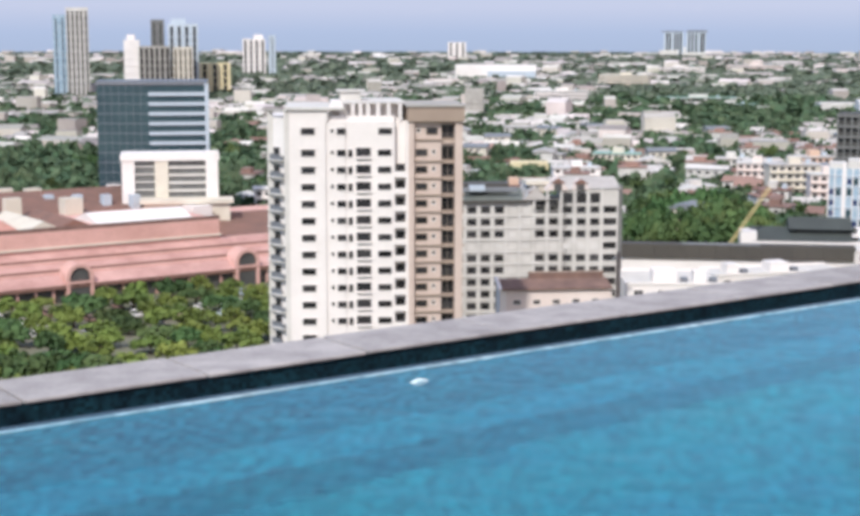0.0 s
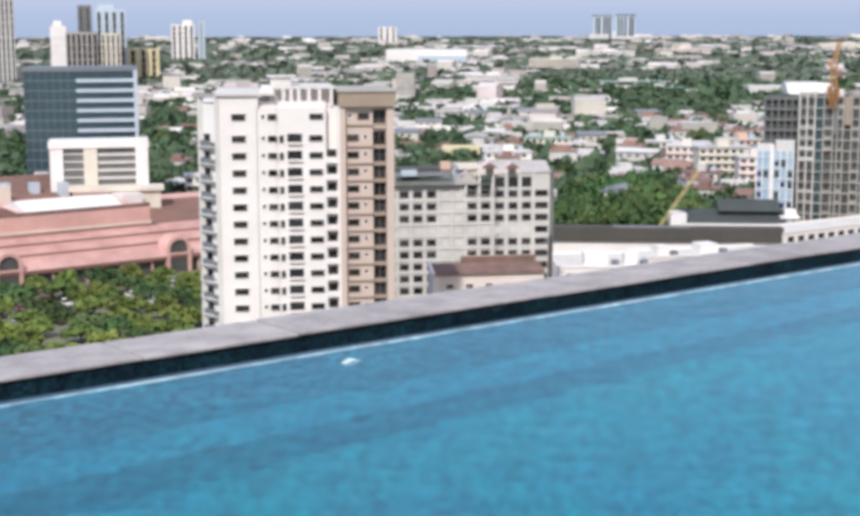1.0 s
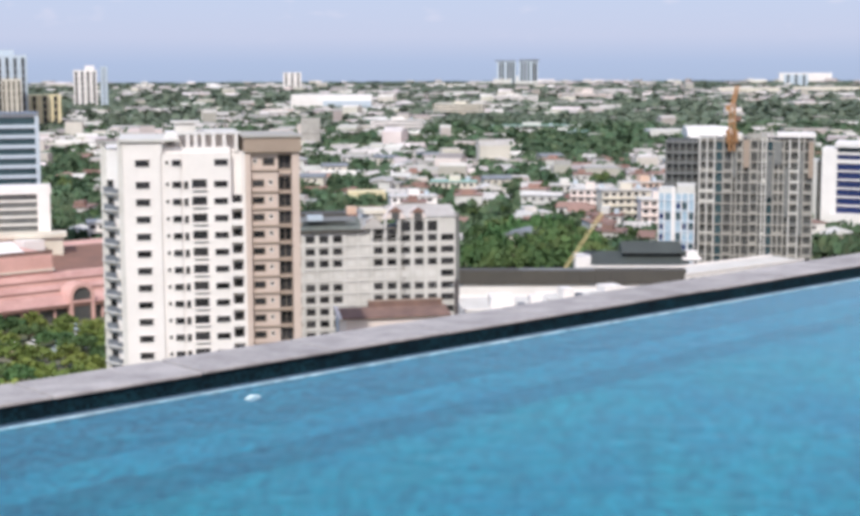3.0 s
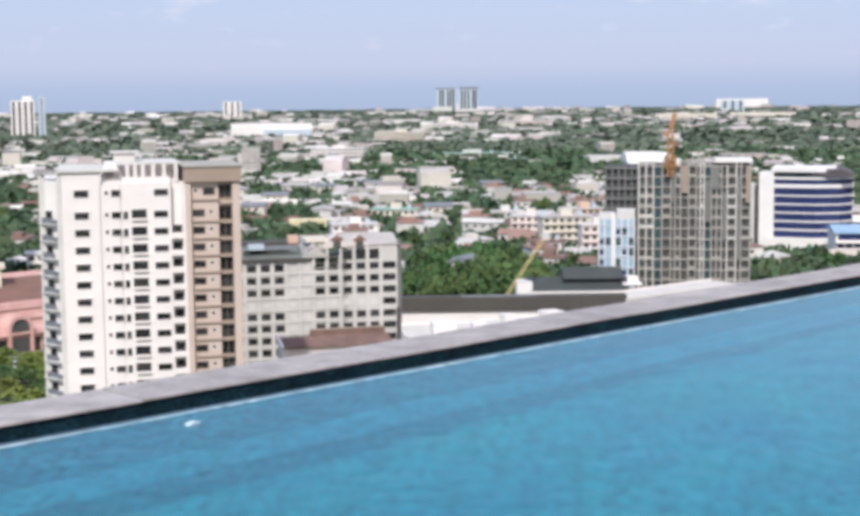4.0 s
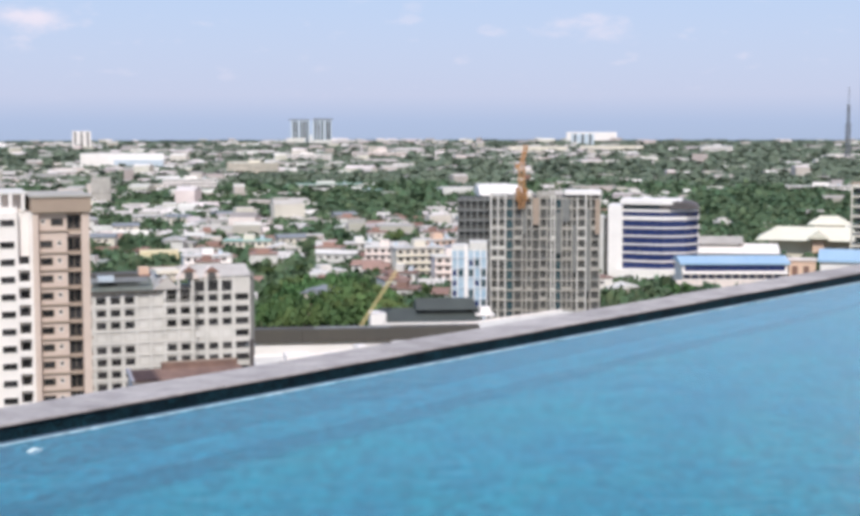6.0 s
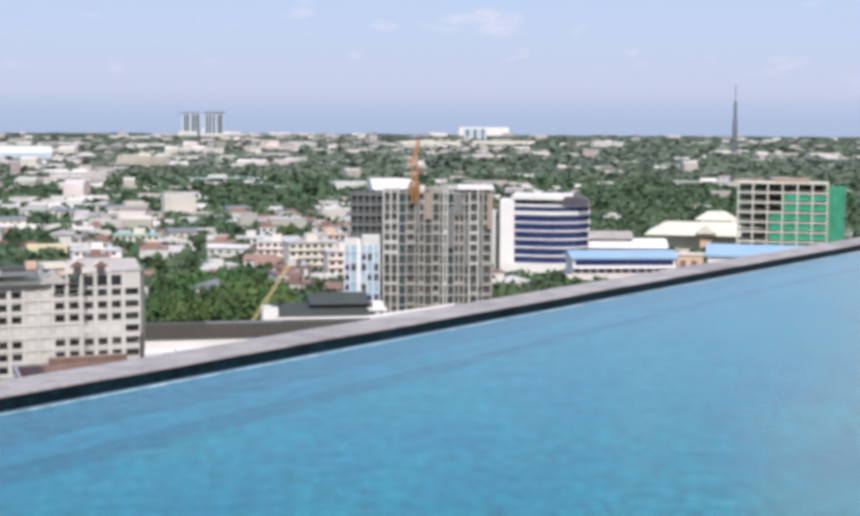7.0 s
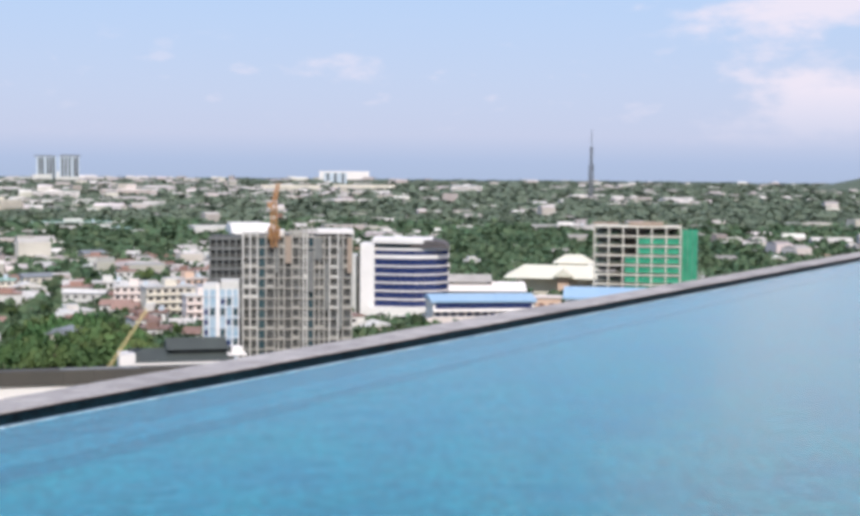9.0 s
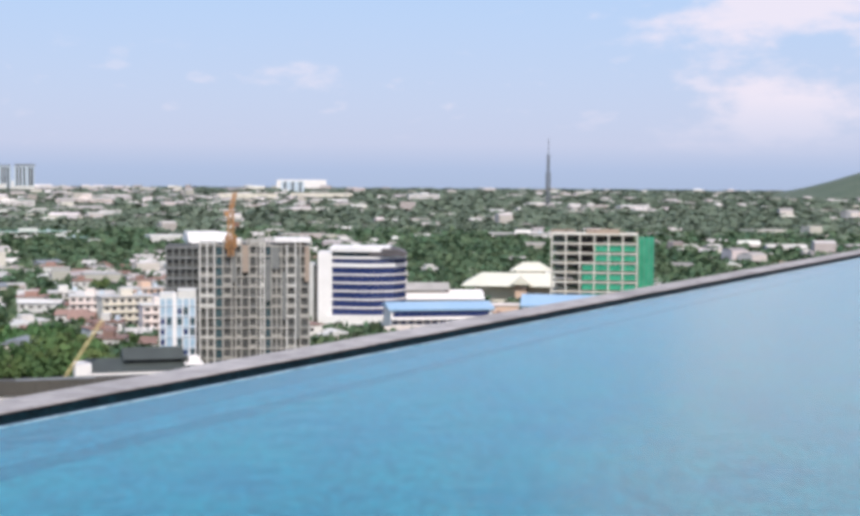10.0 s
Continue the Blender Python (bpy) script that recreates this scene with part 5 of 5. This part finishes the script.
for row in ((4.9, 600, 20, 12, 5, "cream", "paleroof", 8, "cream walk-up flats with open galleries"),
            (3.6, 640, 16, 11, 4, "pinkwhite", "offwhite", -6, "pale pink flats with a flat roof"),
            (6.1, 560, 12, 10, 5, "pinkwhite", "offwhite", 4, "narrow pale pink flats beside a glazed block"),
            (5.6, 680, 18, 12, 4, "peach", "paleroof", 14, "peach flats with rows of dark windows"),
            (2.6, 700, 18, 11, 3, "offwhite", "paleroof", 2, "weathered white flats among trees"),
            (4.2, 560, 13, 10, 3, "offwhite", "rust", -12, "small weathered flats with a rusty roof"),
            (-3.2, 640, 20, 12, 3, "white", "paleroof", 10, "white flats with a pale roof"),
            (-1.6, 720, 22, 12, 3, "cream", "greenroof", -4, "cream flats with a green metal roof"),
            (-5.6, 560, 15, 10, 3, "peach", "rust", 12, "peach flats behind the hotel"),
            (-14.6, 520, 17, 11, 4, "white", "offwhite", 16, "white block with dark window rows behind the mall"),
            (1.3, 1390, 70, 16, 3, "offwhite", "greenroof", 3, "long hall with a pale green roof"),
            (2.4, 1330, 52, 14, 2, "offwhite", "greenroof", 3, "lower hall with a pale green roof"),
            (-3.8, 1370, 48, 18, 5, "white", "offwhite", 6, "white school block with window rows"),
            (-1.4, 1800, 60, 20, 6, "cream", "creamroof", -4, "large cream block far off"),
            (0.6, 2350, 80, 24, 5, "white", "white", 2, "bright white market hall far off"),
            (3.4, 2500, 90, 26, 5, "pinkwhite", "white", -3, "pale pink hall far off"),
            (13.2, 1500, 46, 16, 2, "white", "white", -12, "long white roof among trees"),
            (20.0, 1380, 60, 16, 3, "white", "paleroof", -18, "white low block among trees"),
            (16.2, 2900, 60, 20, 6, "white", "alu", -12, "white block in the far woods")):
    walk_up(*row)

# ---- trees one by one ----
rng = random.Random(8)
n, tries = 0, 0
spots = []
while n < 138 and tries < 9000:
    tries += 1
    a, r = radians(rng.uniform(-25, 33)), 300 * math.exp(rng.uniform(0, 0.95))
    x, y = r * math.sin(a), r * math.cos(a)
    rad = rng.uniform(3.2, 6.5)
    if not free(x, y, rad) or any((x - p) ** 2 + (y - q) ** 2 < (rad * 0.6 + s) ** 2 for p, q, s in placed):
        continue
    tree(x, y, rad, rng.uniform(6.5, 11.5), n)
    n += 1
# wooded yard beyond the hotel, and the planted car park before the mall
rng = random.Random(9)
for k in range(44):
    tree(rng.uniform(-4, 34), rng.uniform(440, 520), rng.uniform(4.5, 7.0), rng.uniform(8, 14), k)
for k in range(116):
    i, j = k % 12, k // 12
    u, w = -12 + i * 8.6 + rng.uniform(-2.5, 2.5), -9 - j * 11.5 + rng.uniform(-1.2, 1.2)
    x, y = -172 + u * 0.724 - w * 0.690, 311.6 + u * 0.690 + w * 0.724
    if math.hypot(x + 50, y - 256) > 35:
        tree(x, y, rng.uniform(2.8, 4.4), rng.uniform(3.2, 5.0), k, k % 3 != 0)
for k in range(9):
    tree(-118 + k * 2.6 + rng.uniform(-1, 1), 258 + rng.uniform(-5, 5), rng.uniform(3.0, 4.6), rng.uniform(5, 7), k)


# ---- the far city: joined blocks and woods ----
# woods and built quarters that stand out: bearing, distance, radius across, radius along, weight
PATCHES = [(-23.5, 760, 90, 130, -0.6), (-16.4, 880, 45, 100, -0.5), (-10.7, 2450, 260, 300, -0.4), (4.2, 1230, 75, 130, -0.7), (0.5, 1090, 70, 80, -0.6),
           (11.9, 1850, 150, 260, -0.4), (18.0, 1080, 150, 220, -0.5), (1.0, 2500, 300, 450, 0.4), (-3.0, 1500, 110, 160, 0.2), (-14.0, 1700, 200, 400, 0.3),
           (10.0, 3200, 300, 300, 0.4), (-5.0, 820, 60, 90, 0.15), (5.0, 820, 50, 120, 0.2)]


def built(x, y):
    """How built-up a spot is: above nought houses, below it trees."""
    v = noise.noise((x / 190, y / 420, 3.3)) + 0.5 * noise.noise((x / 70, y / 150, 8.1))
    for a, r, w, d, k in PATCHES:
        c, sn = math.cos(radians(a)), math.sin(radians(a))
        across, along = x * c - y * sn, x * sn + y * c - r
        v += k * math.exp(-(across / w) ** 2 - (along / d) ** 2)
    return v


def far_blocks(name, count, r0, r1, seed, size, height, mats, label):
    g = np.random.default_rng(seed)
    verts, faces, idx = [], [], []
    made = 0
    while made < count:
        a = np.radians(g.uniform(-27, 36))
        r = r0 * (r1 / r0) ** g.uniform(0, 1)
        x, y = r * np.sin(a), r * np.cos(a)
        green = built(x, y) < 0.05
        right = min(max((np.degrees(a) - 9) / 8, 0.0), 1.0) * (0.62 if r < 2000 else 0.25)
        if (green and g.uniform() < 0.9) or g.uniform() < right or (r > 3300 and g.uniform() < 0.55):
            continue
        k = 0.65 + r / 5200
        w, d, h = g.uniform(*size) * k, g.uniform(*size) * k * 0.8, g.uniform(*height)
        if g.uniform() < 0.06:
            w, d, h = w * 1.9, d * 1.5, h * 1.3
        elif g.uniform() < 0.04:
            h *= 2.2
        t = g.choice((0.0, 0.25, -0.3, 0.1))
        c, s = np.cos(t), np.sin(t)
        z = ground_height(x, y) - 0.5
        n = len(verts)
        rise = g.choice((0.3, 0.3, 2.0, 3.2)) * k
        for px, py, pz in ((-w, -d, 0), (w, -d, 0), (w, d, 0), (-w, d, 0), (-w, -d, h), (w, -d, h), (w, d, h), (-w, d, h), (-w, 0, h + rise), (w, 0, h + rise)):
            verts.append((x + (px * c - py * s) / 2, y + (px * s + py * c) / 2, z + pz))
        for f in ((0, 1, 5, 4), (1, 2, 6, 5), (2, 3, 7, 6), (3, 0, 4, 7)):
            faces.append([n + i for i in f])
            idx.append(0)
        # the roof is an island of its own, so that it takes its own tone
        n2 = len(verts)
        for i in (4, 5, 6, 7, 8, 9):
            verts.append(verts[n + i])
        for f in ((0, 1, 5, 4), (2, 3, 4, 5), (1, 2, 5), (3, 0, 4)):
            faces.append([n2 + i for i in f])
            idx.append(1)
        made += 1
    me = bpy.data.meshes.new(name)
    me.from_pydata(verts, [], faces)
    for m in mats:
        me.materials.append(M[m])
    me.polygons.foreach_set("material_index", idx)
    return tagged(new(name, me), label, "buildings", kind="stuff")


far_blocks("far_city_buildings", 3300, 780, 4850, 3, (9, 24), (3.5, 8), ("houses", "roofs"), "dense far city of pale low buildings and metal roofs")


def woods(name, count, r0, r1, seed, mat, label):
    """Many rough crowns of leaf sprays, joined; the clumps grow with their distance."""
    g = np.random.default_rng(seed)
    base = []
    for k in range(5):
        q = np.random.default_rng(50 + k)
        d = q.normal(size=(26, 3))
        d /= np.linalg.norm(d, axis=1, keepdims=True)
        d[:, 2] = np.abs(d[:, 2])
        rad = q.uniform(0.65, 1.0, size=(26, 1))
        p = d * rad
        nrm = d + q.normal(size=(26, 3)) * 0.35
        nrm /= np.linalg.norm(nrm, axis=1, keepdims=True)
        s = np.cross(nrm, (0.31, 0.2, 1.0))
        s /= np.linalg.norm(s, axis=1, keepdims=True)
        u = np.cross(nrm, s)
        w = q.uniform(0.22, 0.42, size=(26, 1))
        base.append(np.stack([p - s * w - u * w, p + s * w - u * w * 0.8, p + s * w * 0.9 + u * w, p - s * w * 0.8 + u * w * 0.9], 1).reshape(-1, 3))
    out = []
    while len(out) < count:
        a = np.radians(g.uniform(-27, 36))
        r = r0 * (r1 / r0) ** g.uniform(0, 1)
        x, y = r * np.sin(a), r * np.cos(a)
        size = max(4.0, 0.0052 * r) * g.uniform(0.7, 1.4)
        if r < 900 and (not free(x, y, size) or any((x - p) ** 2 + (y - q) ** 2 < (size * 0.7 + s) ** 2 for p, q, s in placed)):
            continue
        if built(x, y) > 0.05 and g.uniform() < (0.48 if np.degrees(a) < 12 else 0.45):
            continue
        h = g.uniform(5, 10) * min(0.8 + r / 9000, 1.9 - r / 3300)
        t = g.uniform(0, 6.28)
        c, s = np.cos(t), np.sin(t)
        b = base[len(out) % 5]
        out.append(np.stack([x + size * (b[:, 0] * c - b[:, 1] * s), y + size * (b[:, 0] * s + b[:, 1] * c), ground_height(x, y) + 0.8 + h * b[:, 2]], 1))
    v = np.concatenate(out)
    n = len(v) // 4
    me = bpy.data.meshes.new(name)
    me.vertices.add(len(v))
    me.vertices.foreach_set("co", v.ravel())
    me.loops.add(n * 4)
    me.loops.foreach_set("vertex_index", np.arange(n * 4, dtype=np.int32))
    me.polygons.add(n)
    me.polygons.foreach_set("loop_start", np.arange(0, n * 4, 4, dtype=np.int32))
    me.update(calc_edges=True)
    me.materials.append(M[mat])
    return tagged(new(name, me), label, "trees", kind="stuff")


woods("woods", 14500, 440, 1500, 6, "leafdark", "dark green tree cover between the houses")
# the far woods have the haze put into their leaf colour
woods("far_woods", 12500, 1400, 4900, 16, "leafhaze", "tree cover between the far houses, greyed for haze")


# ---- parked cars before the mall ----
def car_kind(paint, label):
    t = thing("car", pose(0, 0, 0), label, "car", "parked cars")
    body = [(-2.1, 0.35), (2.1, 0.35), (2.15, 0.8), (1.3, 0.95), (-1.9, 1.0), (-2.15, 0.8)]
    part("body", extruded(body, -0.85, 0.85), paint, t)
    part("cabin", extruded([(-1.7, 0.96), (1.0, 0.92), (0.4, 1.5), (-1.3, 1.5)], -0.72, 0.72), "glass", t)
    part("roof", boxes((-0.7, 0.7, -1.25, 0.35, 1.5, 1.56)), paint, t)
    for x in (-0.8, 0.8):
        for y in (-1.3, 1.3):
            bm = bmesh.new()
            bmesh.ops.create_cone(bm, cap_ends=True, segments=12, radius1=0.34, radius2=0.34, depth=0.22, matrix=pose(x, y, 0.34, 0, 90, 0))
            part("wheel", bm, "void", t)
    return t


CARS = [car_kind("white", "small white car in the car park"), car_kind("alu", "silver car in the car park"), car_kind("redroof", "dark red car in the car park")]
rng = random.Random(12)
for k in range(54):
    u, w = -8 + (k % 18) * 5.6 + rng.uniform(-0.5, 0.5), -14.5 - (k // 18) * 11.5
    m = pose(-172 + u * 0.724 - w * 0.690, 311.6 + u * 0.690 + w * 0.724, 0.02, 0, 0, 43.6 + rng.choice((0, 180)))
    if k < 3:
        CARS[k].matrix_world = m
    else:
        copy_thing(CARS[rng.choice((0, 0, 1, 2))], m)

# ---- coping stones ----
coping = thing("coping", POOL, "grey granite coping slabs along the pool's outer edge", "coping", kind="structure")
LEN = 0.9
bm = boxes((0.008, LEN - 0.008, INNER - 0.015, COPE, -0.018, 0.0))
bmesh.ops.bevel(bm, geom=list(bm.edges), offset=0.004, segments=1, affect="EDGES")
slab = mesh_of("slab", bm, "stone")
rng = random.Random(4)
for k in range(int((S1 - S0 + 3) / LEN)):
    put("slab", slab, coping, S0 - 3 + k * LEN, rng.uniform(-0.004, 0.004), ZC + rng.uniform(-0.0025, 0.0025))
part("bed", boxes((S0 - 3, S1, INNER + 0.01, COPE - 0.02, ZC - 0.0195, ZC - 0.0185)), "deck", coping, "mortar bed")

# pool light in the far wall, below the waterline
light = thing("pool_light", POOL @ pose(-1.62, EDGE - 0.012, ZW - 0.25, 90, 0, 0), "small round white fitting in the pool wall", "pool light")
bm = bmesh.new()
bmesh.ops.create_cone(bm, cap_ends=True, segments=24, radius1=0.05, radius2=0.042, depth=0.02)
part("rim", bm, "white", light)
bm = bmesh.new()
bmesh.ops.create_cone(bm, cap_ends=True, segments=20, radius1=0.03, radius2=0.03, depth=0.03)
part("lens", bm, "paleglass", light)
